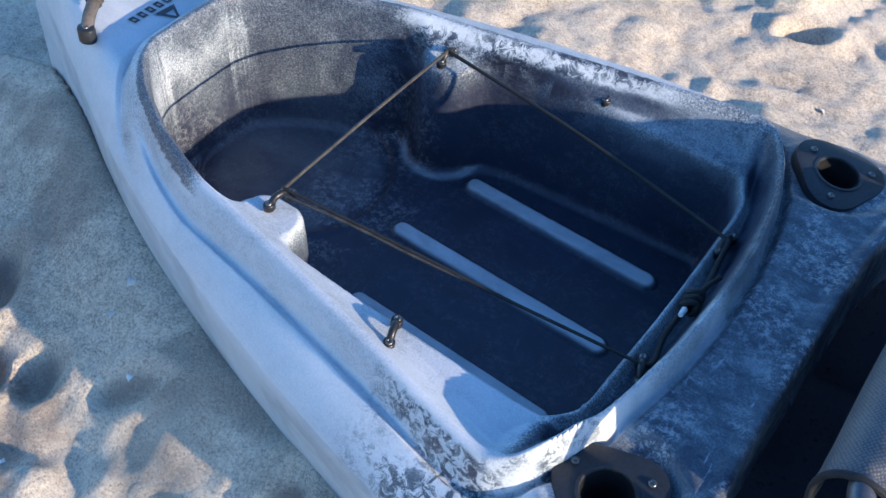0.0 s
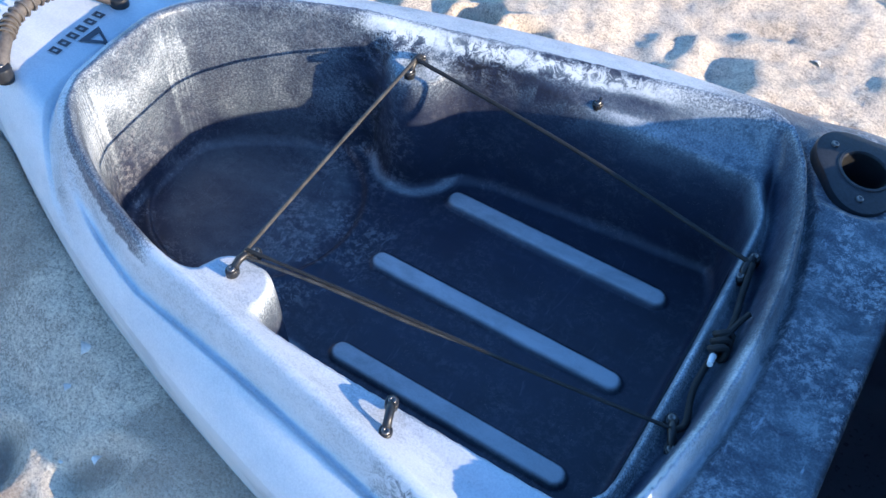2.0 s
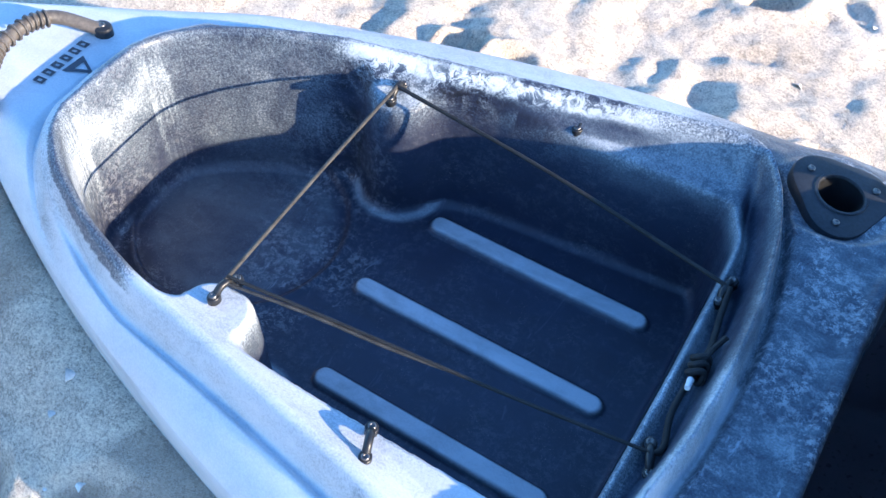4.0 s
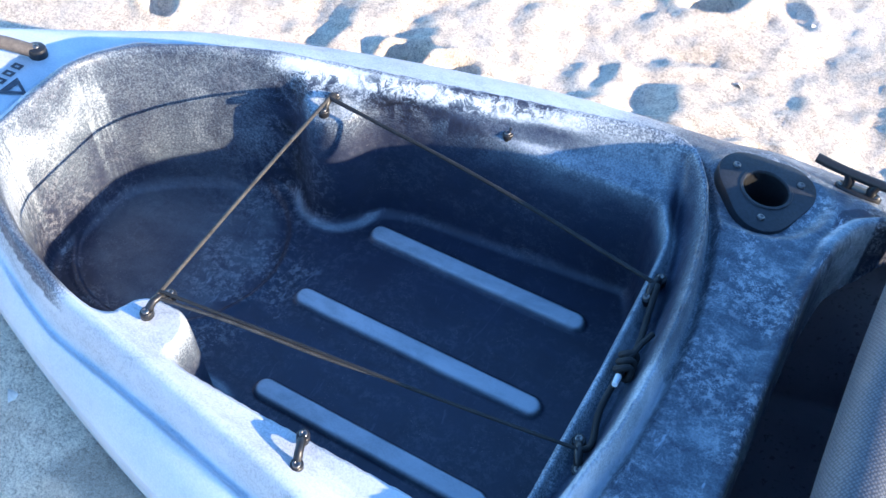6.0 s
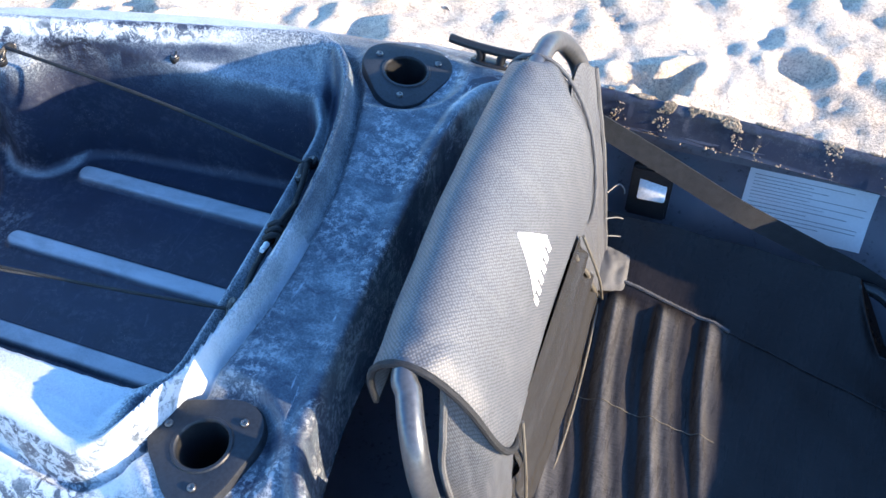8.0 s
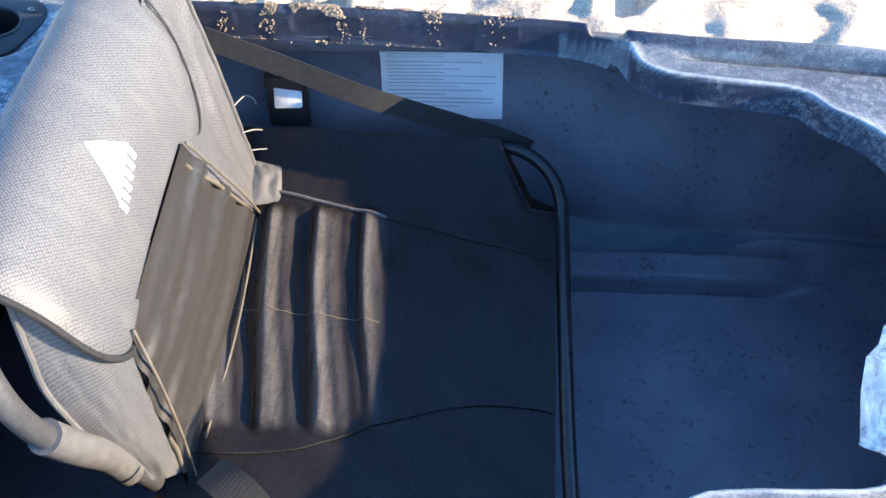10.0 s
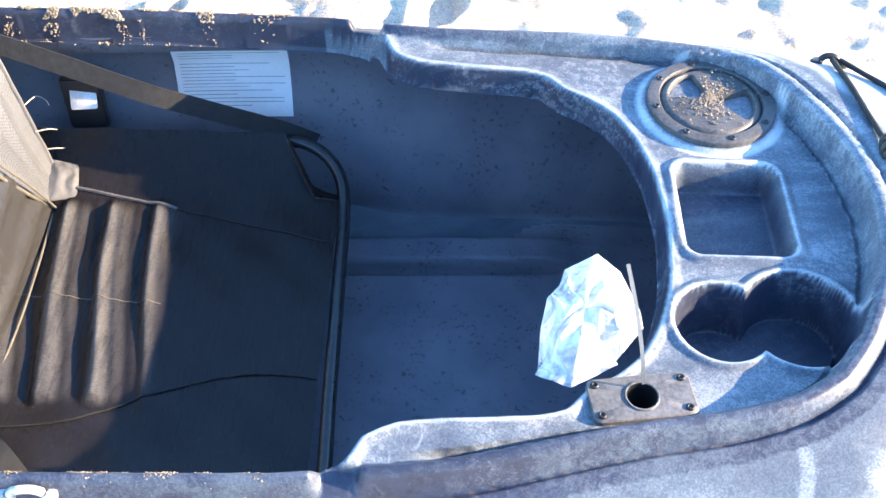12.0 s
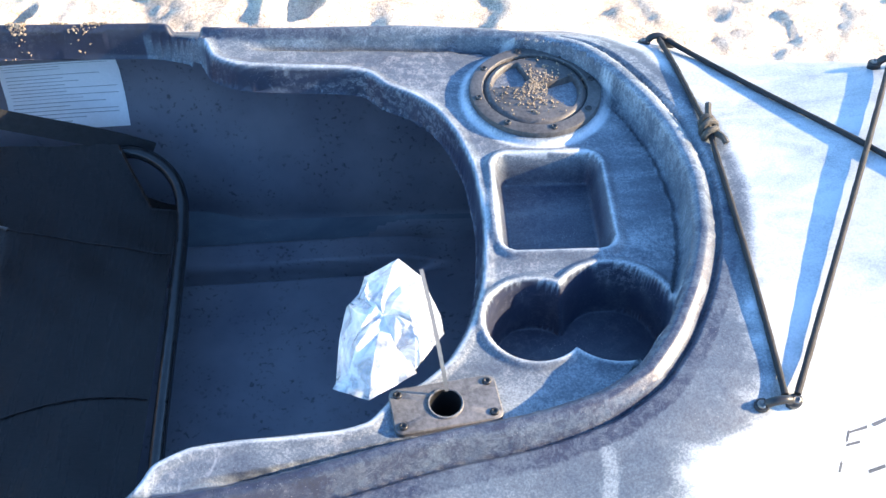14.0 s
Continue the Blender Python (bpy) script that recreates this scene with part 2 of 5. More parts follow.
def curve_points(pts, n=8):
    """A smooth line through the points (Catmull-Rom)."""
    p = [Vector(q) for q in pts]
    p = [2 * p[0] - p[1]] + p + [2 * p[-1] - p[-2]]
    out = []
    for i in range(1, len(p) - 2):
        for k in range(n):
            t = k / n
            out.append(0.5 * ((2 * p[i]) + (p[i + 1] - p[i - 1]) * t + (2 * p[i - 1] - 5 * p[i] + 4 * p[i + 1] - p[i + 2]) * t * t + (3 * p[i] - p[i - 1] - 3 * p[i + 1] + p[i + 2]) * t ** 3))
    return out + [p[-2]]


def tube(pts, r, sides=10, n=8, straight=False, bm=None, ripple=0.0):
    """A round bar along the points, into a bmesh, with closed ends."""
    bm = bm or bmesh.new()
    line = [Vector(q) for q in pts] if straight else curve_points(pts, n)
    up = Vector((0, 0, 1))
    rings = []
    for i, c in enumerate(line):
        d = (line[min(i + 1, len(line) - 1)] - line[max(i - 1, 0)]).normalized()
        if abs(d.dot(up)) > 0.95:
            up = Vector((0, 1, 0)) if abs(d.y) < 0.9 else Vector((1, 0, 0))
        s = d.cross(up).normalized()
        u = s.cross(d).normalized()
        up = u
        rr = (r[0] + (r[1] - r[0]) * i / (len(line) - 1)) if isinstance(r, tuple) else r
        rr *= 1 + ripple * math.sin(i * 2.1)
        rings.append([bm.verts.new(c + rr * (math.cos(2 * math.pi * k / sides) * s + math.sin(2 * math.pi * k / sides) * u)) for k in range(sides)])
    for a, b in zip(rings, rings[1:]):
        for k in range(sides):
            bm.faces.new((a[k], a[(k + 1) % sides], b[(k + 1) % sides], b[k]))
    bm.faces.new(rings[0][::-1])
    bm.faces.new(rings[-1])
    return bm


def lathe(profile, sides=32, bm=None):
    """A body of revolution round z from (radius, z) pairs."""
    bm = bm or bmesh.new()
    rings = [[bm.verts.new((r * math.cos(2 * math.pi * k / sides), r * math.sin(2 * math.pi * k / sides), z)) for k in range(sides)] for r, z in profile]
    for a, b in zip(rings, rings[1:]):
        for k in range(sides):
            bm.faces.new((a[k], a[(k + 1) % sides], b[(k + 1) % sides], b[k]))
    return bm


def slab(outline, z0, z1, bevel=0.002, bm=None):
    """A flat piece with this outline and a bevelled upper edge."""
    bm = bm or bmesh.new()
    c = Vector((sum(p[0] for p in outline) / len(outline), sum(p[1] for p in outline) / len(outline)))
    def ring(z, inset):
        out = []
        for p in outline:
            v = Vector(p) - c
            q = c + v * max(0.0, 1 - inset / max(v.length, 1e-6))
            out.append(bm.verts.new((q.x, q.y, z)))
        return out
    rings = [ring(z0, 0), ring(z1 - bevel, 0), ring(z1 - bevel * 0.3, bevel * 0.3), ring(z1, bevel)]
    n = len(outline)
    for a, b in zip(rings, rings[1:]):
        for k in range(n):
            bm.faces.new((a[k], a[(k + 1) % n], b[(k + 1) % n], b[k]))
    bm.faces.new(rings[-1])
    bm.faces.new(rings[0][::-1])
    return bm


def rounded(w, h, r, n=6):
    """The outline of a rounded rectangle w x h round the origin."""
    out = []
    for cx, cy, a in ((w / 2 - r, h / 2 - r, 0), (r - w / 2, h / 2 - r, 90), (r - w / 2, r - h / 2, 180), (w / 2 - r, r - h / 2, 270)):
        for k in range(n + 1):
            t = radians(a + 90 * k / n)
            out.append((cx + r * math.cos(t), cy + r * math.sin(t)))
    return out


def box(bm, x0, y0, z0, x1, y1, z1):
    v = [bm.verts.new((x, y, z)) for z in (z0, z1) for y in (y0, y1) for x in (x0, x1)]
    for f in ((0, 2, 3, 1), (4, 5, 7, 6), (0, 1, 5, 4), (2, 6, 7, 3), (0, 4, 6, 2), (1, 3, 7, 5)):
        bm.faces.new([v[i] for i in f])
    return bm


def ribbon(pts, width, thick, across, bm=None):
    """A flat band along the points; across gives its width's direction."""
    bm = bm or bmesh.new()
    line = curve_points(pts, 6)
    rows = []
    for i, c in enumerate(line):
        d = (line[min(i + 1, len(line) - 1)] - line[max(i - 1, 0)]).normalized()
        a = Vector(across)
        a = (a - a.dot(d) * d).normalized()
        n = d.cross(a).normalized()
        rows.append([bm.verts.new(c + sa * a * width / 2 + sn * n * thick / 2) for sa, sn in ((-1, -1), (1, -1), (1, 1), (-1, 1))])
    for a, b in zip(rows, rows[1:]):
        for k in range(4):
            bm.faces.new((a[k], a[(k + 1) % 4], b[(k + 1) % 4], b[k]))
    bm.faces.new(rows[0][::-1])
    bm.faces.new(rows[-1])
    return bm


# ---- the sand; the boat's half width by its length ----
EDGE = ((-1.34, 0.0), (-1.31, 0.012), (-1.20, 0.056), (-1.10, 0.112), (-1.0, 0.161), (-0.93, 0.192), (-0.81, 0.237), (-0.7, 0.273), (-0.6, 0.302), (-0.5, 0.327), (-0.3, 0.366), (0.0, 0.386), (0.3, 0.394),
        (0.6, 0.392), (0.85, 0.378), (1.05, 0.352), (1.25, 0.29), (1.45, 0.20), (1.62, 0.10), (1.71, 0.035), (1.73, 0.0))
EDGE_FAR = ((-1.34, 0.0), (-1.31, 0.028), (-1.20, 0.120), (-1.10, 0.200), (-1.0, 0.262), (-0.93, 0.296), (-0.81, 0.338), (-0.72, 0.366), (-0.62, 0.389), (-0.49, 0.415), (-0.35, 0.427), (-0.2, 0.432), (0.0, 0.430), (0.3, 0.422),
            (0.6, 0.408), (0.85, 0.386), (1.05, 0.354), (1.25, 0.29), (1.45, 0.20), (1.62, 0.10), (1.71, 0.035), (1.73, 0.0))


def trodden(x, y):
    """Footprints and scuffs: oval pits with a pushed-up rim."""
    rng = random.Random(77)
    h = np.zeros_like(x)
    for k in range(165):
        far = k < 112
        cx, cy = rng.uniform(-1.6, 2.2), rng.uniform(0.52, 1.75) if far else rng.uniform(-0.85, -0.30)
        if not far:
            cx = rng.uniform(-1.6, -0.2)
            cy = min(cy, -float(np.interp(cx, [s[0] for s in EDGE], [s[1] for s in EDGE])) - 0.05)
        a, b = rng.uniform(0.035, 0.085), rng.uniform(0.025, 0.05)
        t = rng.uniform(0, math.pi)
        deep = rng.uniform(0.010, 0.034) * (1.1 if far else 0.95)
        u = ((x - cx) * math.cos(t) + (y - cy) * math.sin(t)) / a
        v = ((y - cy) * math.cos(t) - (x - cx) * math.sin(t)) / b
        r = np.sqrt(u * u + v * v)
        deep *= 1 - 0.75 * float(smooth(0.75, 1.1, cx))
        h += deep * (0.42 * np.exp(-((r - 1.25) / 0.32) ** 2) - np.exp(-(r / 0.85) ** 4))
    return h


def sand_height(x, y):
    """The beach: trodden and lumpy beside the boat, lower towards the bow."""
    h = 0.010 - 0.05 * float(smooth(0.5, 1.5, x)) + 0.015 * float(smooth(0.35, 0.8, y)) * (1 - 0.6 * float(smooth(0.6, 1.3, x)))
    far = float(smooth(0.44, 0.60, y))
    near = float(smooth(-0.28, -0.5, y))
    p = Vector((x, y, 0.3))
    h += 0.008 * noise.fractal(p * 4.0, 0.8, 2.2, 5) * (0.4 + far + near * 0.8)
    h += 0.0035 * noise.fractal(p * 26.0, 0.7, 2.1, 3) * (0.3 + far + 1.5 * near)
    if far > 0:
        w = Vector((x + 0.12 * noise.noise(p * 3.1), y + 0.12 * noise.noise(p * 3.1 + Vector((7, 0, 0))), 0))
        h += far * (0.034 * (abs(noise.noise(w * 4.6)) + 0.5 * abs(noise.noise(w * 9.5)) - 0.25))
    else:
        h += near * (0.024 * noise.noise(Vector((x * 5.0, y * 5.0, 2.0))) + 0.026 * abs(noise.noise(Vector((x * 9.0, y * 11.0, 5.0)))) + 0.012 * noise.noise(Vector((x * 21.0, y * 24.0, 1.0))))
    side = EDGE_FAR if y > 0 else EDGE
    e = float(np.interp(x, [s[0] for s in side], [s[1] for s in side], 0.0, 0.0))
    if y < 0:
        h += 0.13 * math.exp(-(max(0.0, -y - e) / 0.15) ** 2) * float(smooth(0.8, 0.0, x)) * float(smooth(-1.75, -1.25, x))
    fade = float(smooth(2.4, 1.55, y) if y > 0 else smooth(-1.5, -0.9, y)) * float(smooth(3.2, 1.9, abs(x)))
    h = h * fade + (0.012 + 0.03 * noise.noise(Vector((x * 1.1, y * 1.1, 6.0)))) * (1 - fade)
    if abs(y) < e:
        h -= (h + 0.07) * float(smooth(0.93, 0.70, abs(y) / e))
    return h


def axis_steps(lo, hi, fine, reach):
    """Even steps between lo and hi, then ever wider ones out to reach."""
    a = list(np.arange(lo, hi, fine))
    step, out = fine, [a[-1]]
    while out[-1] < reach:
        step *= 1.16
        out.append(out[-1] + step)
    step, back = fine, [a[0]]
    while back[-1] > -reach:
        step *= 1.16
        back.append(back[-1] - step)
    return np.array(back[:0:-1] + a + out[1:])


def build_sand():
    xs, ys = axis_steps(-1.9, 2.0, 0.010, 900.0), axis_steps(-0.92, 1.6, 0.010, 900.0)
    verts = []
    for x in xs:
        for y in ys:
            if abs(x) < 8 and abs(y) < 8:
                verts.append((x, y, sand_height(x, y)))
            else:
                verts.append((x, y, 0.02 * noise.noise(Vector((x * 0.2, y * 0.2, 0)))))
    V = np.array(verts)
    close = (np.abs(V[:, 0]) < 3) & (np.abs(V[:, 1]) < 2.5)
    pits = trodden(V[close, 0], V[close, 1])
    V[close, 2] += pits
    # on the near side, darker in the pits and in random patches
    darker = np.zeros(len(V), np.float32)
    blotch = np.array([noise.fractal(Vector((x * 5.0, y * 7.0, 4.0)), 0.8, 2.1, 4) for x, y in V[close, :2]])
    darker[close] = np.maximum(smooth(-0.004, -0.016, pits), 0.75 * smooth(0.02, 0.45, blotch)) * (V[close, 1] < 0)
    verts = V.tolist()
    ny = len(ys)
    faces = [(i * ny + j, (i + 1) * ny + j, (i + 1) * ny + j + 1, i * ny + j + 1) for i in range(len(xs) - 1) for j in range(ny - 1)]
    me = mesh_of("ground", verts, faces, M_SAND)
    me.attributes.new("darker", "FLOAT", "POINT").data.foreach_set("value", darker)
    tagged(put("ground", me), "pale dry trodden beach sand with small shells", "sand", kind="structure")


build_sand()


# ---- the kayak's shape; x runs to the bow, y to its far side ----
def through_points(stations, x, soft=9):
    """A smooth line through (x, value) stations."""
    sx, sv = zip(*stations)
    g = np.linspace(sx[0], sx[-1], 600)
    v = np.interp(g, sx, sv)
    k = np.ones(soft * 2 + 1) / (soft * 2 + 1)
    v = np.convolve(np.pad(v, soft, mode="edge"), k, mode="valid")
    return np.interp(x, g, v)


LIP = ((-1.34, 0.340), (-1.05, 0.342), (-0.9, 0.350), (-0.5, 0.362), (-0.25, 0.368), (0.0, 0.366), (0.3, 0.356), (0.6, 0.346), (0.9, 0.345), (1.15, 0.352), (1.5, 0.385), (1.73, 0.42))
WELL_RIM = ((-1.012, 0.0), (-1.009, 0.060), (-0.992, 0.096), (-0.955, 0.136), (-0.88, 0.174), (-0.80, 0.204), (-0.64, 0.238), (-0.49, 0.270), (-0.36, 0.299), (-0.325, 0.300), (-0.300, 0.285), (-0.276, 0.245), (-0.256, 0.18), (-0.240, 0.09), (-0.236, 0.0))
WELL_DROP = ((-0.999, 0.0), (-0.997, 0.062), (-0.980, 0.094), (-0.94, 0.127), (-0.88, 0.158), (-0.80, 0.184), (-0.74, 0.194), (-0.60, 0.203), (-0.34, 0.212), (-0.312, 0.205), (-0.296, 0.185), (-0.291, 0.15), (-0.289, 0.0))
COCKPIT = ((-0.137, 0.0), (-0.136, 0.15), (-0.126, 0.235), (-0.108, 0.272), (-0.07, 0.298), (0.0, 0.310), (0.2, 0.314), (0.45, 0.310), (0.6, 0.297), (0.72, 0.283), (0.85, 0.266), (0.93, 0.246), (0.975, 0.222), (1.01, 0.182), (1.038, 0.130), (1.058, 0.07), (1.066, 0.0))
OPENING = ((-0.137, 0.0), (-0.136, 0.15), (-0.126, 0.235), (-0.108, 0.272), (-0.07, 0.298), (0.0, 0.310), (0.2, 0.314), (0.45, 0.310), (0.512, 0.302), (0.530, 0.272), (0.560, 0.256), (0.60, 0.250), (0.685, 0.244), (0.715, 0.236), (0.735, 0.214), (0.765, 0.196),
           (0.790, 0.172), (0.810, 0.135), (0.826, 0.08), (0.833, 0.0))


def outline(half, n=5):
    """The closed outline, mirrored about the keel line, of (x, half width) stations, with its corners eased."""
    a = [Vector((x, y)) for x, y in half]
    p = a + [Vector((v.x, -v.y)) for v in a[-2:0:-1]]
    out = []
    m = len(p)
    for i in range(m):
        p0, p1, p2, p3 = p[i - 1], p[i], p[(i + 1) % m], p[(i + 2) % m]
        for k in range(n):
            t = k / n
            q = 0.5 * (2 * p1 + (p2 - p0) * t + (2 * p0 - 5 * p1 + 4 * p2 - p3) * t * t + (3 * p1 - p0 - 3 * p2 + p3) * t ** 3)
            cat = (1 - t) * p1 + t * p2
            out.append(0.5 * q + 0.5 * cat)
    return np.array([(v.x, v.y) for v in out])


def depth_inside(x, y, poly):
    """Signed distance to the outline, positive inside."""
    best = np.full(x.shape, 1e9)
    inside = np.zeros(x.shape, bool)
    n = len(poly)
    for i in range(n):
        ax, ay = poly[i]
        bx, by = poly[(i + 1) % n]
        dx, dy = bx - ax, by - ay
        t = np.clip(((x - ax) * dx + (y - ay) * dy) / (dx * dx + dy * dy + 1e-12), 0, 1)
        best = np.minimum(best, (x - ax - t * dx) ** 2 + (y - ay - t * dy) ** 2)
        cross = ((ay > y) != (by > y)) & (x < (bx - ax) * (y - ay) / (by - ay + 1e-12) + ax)
        inside ^= cross
    d = np.sqrt(best)
    return np.where(inside, d, -d)


POLY_RIM, POLY_DROP, POLY_COCKPIT, POLY_OPENING = (outline(h) for h in (WELL_RIM, WELL_DROP, COCKPIT, OPENING))
# the cockpit's lip lies nearer its far side, and its front end is drawn in
for poly in (POLY_COCKPIT, POLY_OPENING):
    poly[:, 1] += 0.020 * smooth(0.02, 0.10, poly[:, 1]) * smooth(-0.12, 0.0, poly[:, 0]) * smooth(0.54, 0.44, poly[:, 0])
POLY_DROP[:, 1] += 0.016 * smooth(0.10, 0.18, POLY_DROP[:, 1]) * smooth(-0.70, -0.60, POLY_DROP[:, 0]) * smooth(-0.285, -0.33, POLY_DROP[:, 0])
POLY_COCKPIT[:, 1] += 0.015 * smooth(0.58, 0.82, POLY_COCKPIT[:, 0])
POLY_COCKPIT[:, 0] -= 0.020 * smooth(0.85, 1.04, POLY_COCKPIT[:, 0])
PILLARS = ((-0.718, 0.190, 0.031), (-0.706, -0.174, 0.030))
RIDGES = ((0.158, 0.142, -0.650, -0.350), (0.028, 0.012, -0.678, -0.346), (-0.104, -0.120, -0.645, -0.346))
CIRCLE = (-0.862, 0.040, 0.136)
CUPS = ((0.876, -0.132, 0.047), (0.954, -0.124, 0.058))
RODS = ((-0.220, 0.285, 0.371), (-0.223, -0.252, 0.363))
RECESS = (0.910, 0.024, 0.114, 0.136)
HATCH = (0.909, 0.191)
PLATE = (0.785, -0.226)


def edge_at(x):
    return through_points(EDGE, x)


def far_edge_at(x):
    return through_points(EDGE_FAR, x)


def floor_at(x):
    return 0.162 + 0.06 * (x + 0.9)


def console_at(x):
    return 0.338 - 0.050 * (x - 0.55)


def box_distance(x, y, cx, cy, w, h, r):
    qx, qy = np.abs(x - cx) - w / 2 + r, np.abs(y - cy) - h / 2 + r
    return -(np.hypot(np.maximum(qx, 0), np.maximum(qy, 0)) + np.minimum(np.maximum(qx, qy), 0) - r)


def deck_height(x, y):
    """Height and tone (0 charcoal, 1 white) of the deck moulding, and the distances that tell its parts."""
    e = np.maximum(np.where(y > 0, far_edge_at(x), edge_at(x)), 1e-4)
    v = np.abs(y) / e
    base = through_points(LIP, x)
    crown = 0.55 * smooth(0.95, 1.25, x) + 0.25 * smooth(-0.95, -1.15, x)
    base = base - crown * y * y
    base = base - 0.092 * (1 - (1 - np.clip((v - 0.60) / 0.40, 0, 1) ** 2) ** 0.80) * smooth(0.0, 0.05, e)
    z = base.copy()
    d1, d2 = depth_inside(x, y, POLY_RIM), depth_inside(x, y, POLY_DROP)
    d3, d4 = depth_inside(x, y, POLY_COCKPIT), depth_inside(x, y, POLY_OPENING)
    # rod holder seats on the bridge between well and cockpit
    bridge = smooth(-0.30, -0.22, x) * smooth(-0.06, -0.12, x)
    z = z + bridge * 0.010
    for cx, cy, cz in RODS:
        d = np.hypot(x - cx, y - cy)
        z = z + (cz - 0.006 - z) * smooth(0.078, 0.056, d)
        z = z - 0.10 * smooth(0.029, 0.026, d)
    # raised lip of the well, its crease, the shelf inside it
    aftend = smooth(-0.88, -0.97, x)
    shore = smooth(0.03, -0.03, y) * (1 - aftend) * smooth(-0.30, -0.34, x)
    high = 0.030 - 0.005 * shore
    wide = np.interp(d1, (-0.060, -0.036, -0.029, -0.022, -0.010, 0.004), (0.0, -0.001, -0.010, -0.002, 0.023, 0.030)) / 0.030
    slim = np.interp(d1, (-0.034, -0.016, -0.011, -0.008, -0.001, 0.004), (0.0, -0.08, -0.50, -0.50, 0.60, 0.93))
    lip = high * (wide * aftend + slim * (1 - aftend))
    fall = 0.043 - 0.005 * shore
    inner = base + high + fall / 0.043 * np.interp(d1, (0, 0.004, 0.008, 0.014, 0.024, 0.036, 0.05, 0.5), (-0.004, -0.001, 0.0, -0.003, -0.020, -0.036, -0.043, -0.05))
    steep = base + high + np.interp(d1, (0.004, 0.009, 0.016, 0.024, 0.5), (-0.001, -0.005, -0.030, -0.043, -0.048))
    inner = inner + (steep - inner) * smooth(-0.33, -0.29, x)
    z = np.where(d1 < 0.004, z + lip * smooth(-0.07, -0.04, d1), inner)
    z = z - 0.014 * smooth(0.004, 0.012, -d2) * smooth(0.040, 0.024, -d2) * smooth(-0.31, -0.295, x) * (d1 > 0.004)
    for px, py, pr in PILLARS:
        dp = np.hypot(np.maximum(np.abs(x - px) - (0.010 if py < 0 else 0.004), 0), y - py) - pr
        mixed = np.clip(0.5 + 0.5 * (dp - d2) / 0.032, 0, 1)
        d2 = dp + (d2 - dp) * mixed - 0.032 * mixed * (1 - mixed)
    # well floor with its ridges and round seat
    fl = floor_at(x)
    ridge = np.zeros_like(x)
    for ya, yb, xa, xb in RIDGES:
        yc = ya + (yb - ya) * (x - xa) / (xb - xa)
        dr = np.hypot(np.maximum(np.maximum(xa + 0.013 - x, x - xb + 0.013), 0), y - yc)
        ridge = np.maximum(ridge, smooth(0.016, 0.010, dr))
    rc = np.hypot(x - CIRCLE[0], y - CIRCLE[1])
    fl = fl + 0.008 * ridge - 0.005 * smooth(CIRCLE[2] + 0.002, CIRCLE[2] - 0.003, rc) + 0.002 * smooth(0.01, 0.0, np.abs(rc - CIRCLE[2] - 0.004))
    fl = fl + 0.020 * (1 - smooth(0.004, 0.026, d2)) ** 2
    drop = np.interp(d2, (-0.005, 0.0, 0.003, 0.0095), (0.0, 0.035, 0.22, 1.0))
    z = np.where(d1 > 0.002, z + (fl - z) * drop, z)
    # cockpit lip and console
    side = np.interp(x, (-0.15, -0.05, 0.1, 0.75, 0.95), (0.004, 0.016, 0.018, 0.016, 0.007))
    rim = np.interp(d3, (-0.046, -0.030, -0.0255, -0.022, -0.014, -0.007, 0.0), (0.0, 0.0, -0.008, 0.002, 1.0, 1.0, 0.25))
    rim = np.where(rim > 0.002, rim * side, rim * smooth(-0.05, 0.1, x))
    notch = 1 - 0.9 * smooth(0.024, 0.014, np.abs(x - np.where(y > 0, 0.495, 0.512)))
    zr = z + rim * np.where((np.abs(y) > 0.2), notch, 1.0)
    z = np.where((d3 > -0.07) & (d3 <= 0), zr, z)
    con = console_at(x)
    lipz = base + side * 0.25
    inside = lipz + (con - lipz) * np.interp(d3, (0.0, 0.004, 0.012), (0.0, 0.5, 1.0))
    dr = box_distance(x, y, RECESS[0], RECESS[1], RECESS[2], RECESS[3], 0.016)
    dc = np.maximum.reduce([r - np.hypot(x - cx, y - cy) for cx, cy, r in CUPS])
    dh = 0.082 - np.hypot(x - HATCH[0], y - HATCH[1])
    inside = inside + 0.005 * smooth(-0.014, -0.006, dr) + 0.004 * smooth(-0.013, -0.006, dc)
    inside = inside - 0.040 * np.interp(dr, (-0.003, 0.0, 0.002, 0.008), (0.0, 0.06, 0.3, 1.0))
    inside = inside - 0.066 * np.interp(dc, (-0.003, 0.0, 0.002, 0.008), (0.0, 0.06, 0.3, 1.0))
    inside = inside + 0.006 * smooth(-0.002, 0.004, dh)
    inside = inside - 0.05 * smooth(0.0235, 0.0190, np.hypot(x - PLATE[0], y - PLATE[1]))
    inside = inside - 0.034 * np.interp(d4, (-0.007, -0.003, 0.0, 0.004), (0.0, 0.03, 0.2, 1.0)) + 0.003 * smooth(-0.016, -0.008, d4) * (x > 0.5)
    inside = inside - 0.013 * smooth(0.0050, 0.0028, np.abs(d3 - 0.006)) * smooth(0.56, 0.62, x)
    z = np.where(d3 > 0, inside, z)
    z = np.where((d3 > -0.02) & (x < 0.5), z - (0.005 + 0.009 * (y < 0) + 0.04 * smooth(-0.06, -0.11, x)) * np.interp(d4, (-0.007, -0.003, 0.0, 0.004), (0.0, 0.03, 0.2, 1.0)), z)
    # tone of the swirled plastic, with some light and shade painted into it
    tone = 0.88 - 0.10 * smooth(0.1, 0.3, y)
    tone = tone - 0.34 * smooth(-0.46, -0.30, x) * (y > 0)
    far = smooth(-0.02, 0.02, y)
    aftness = smooth(-0.80, -0.93, x)
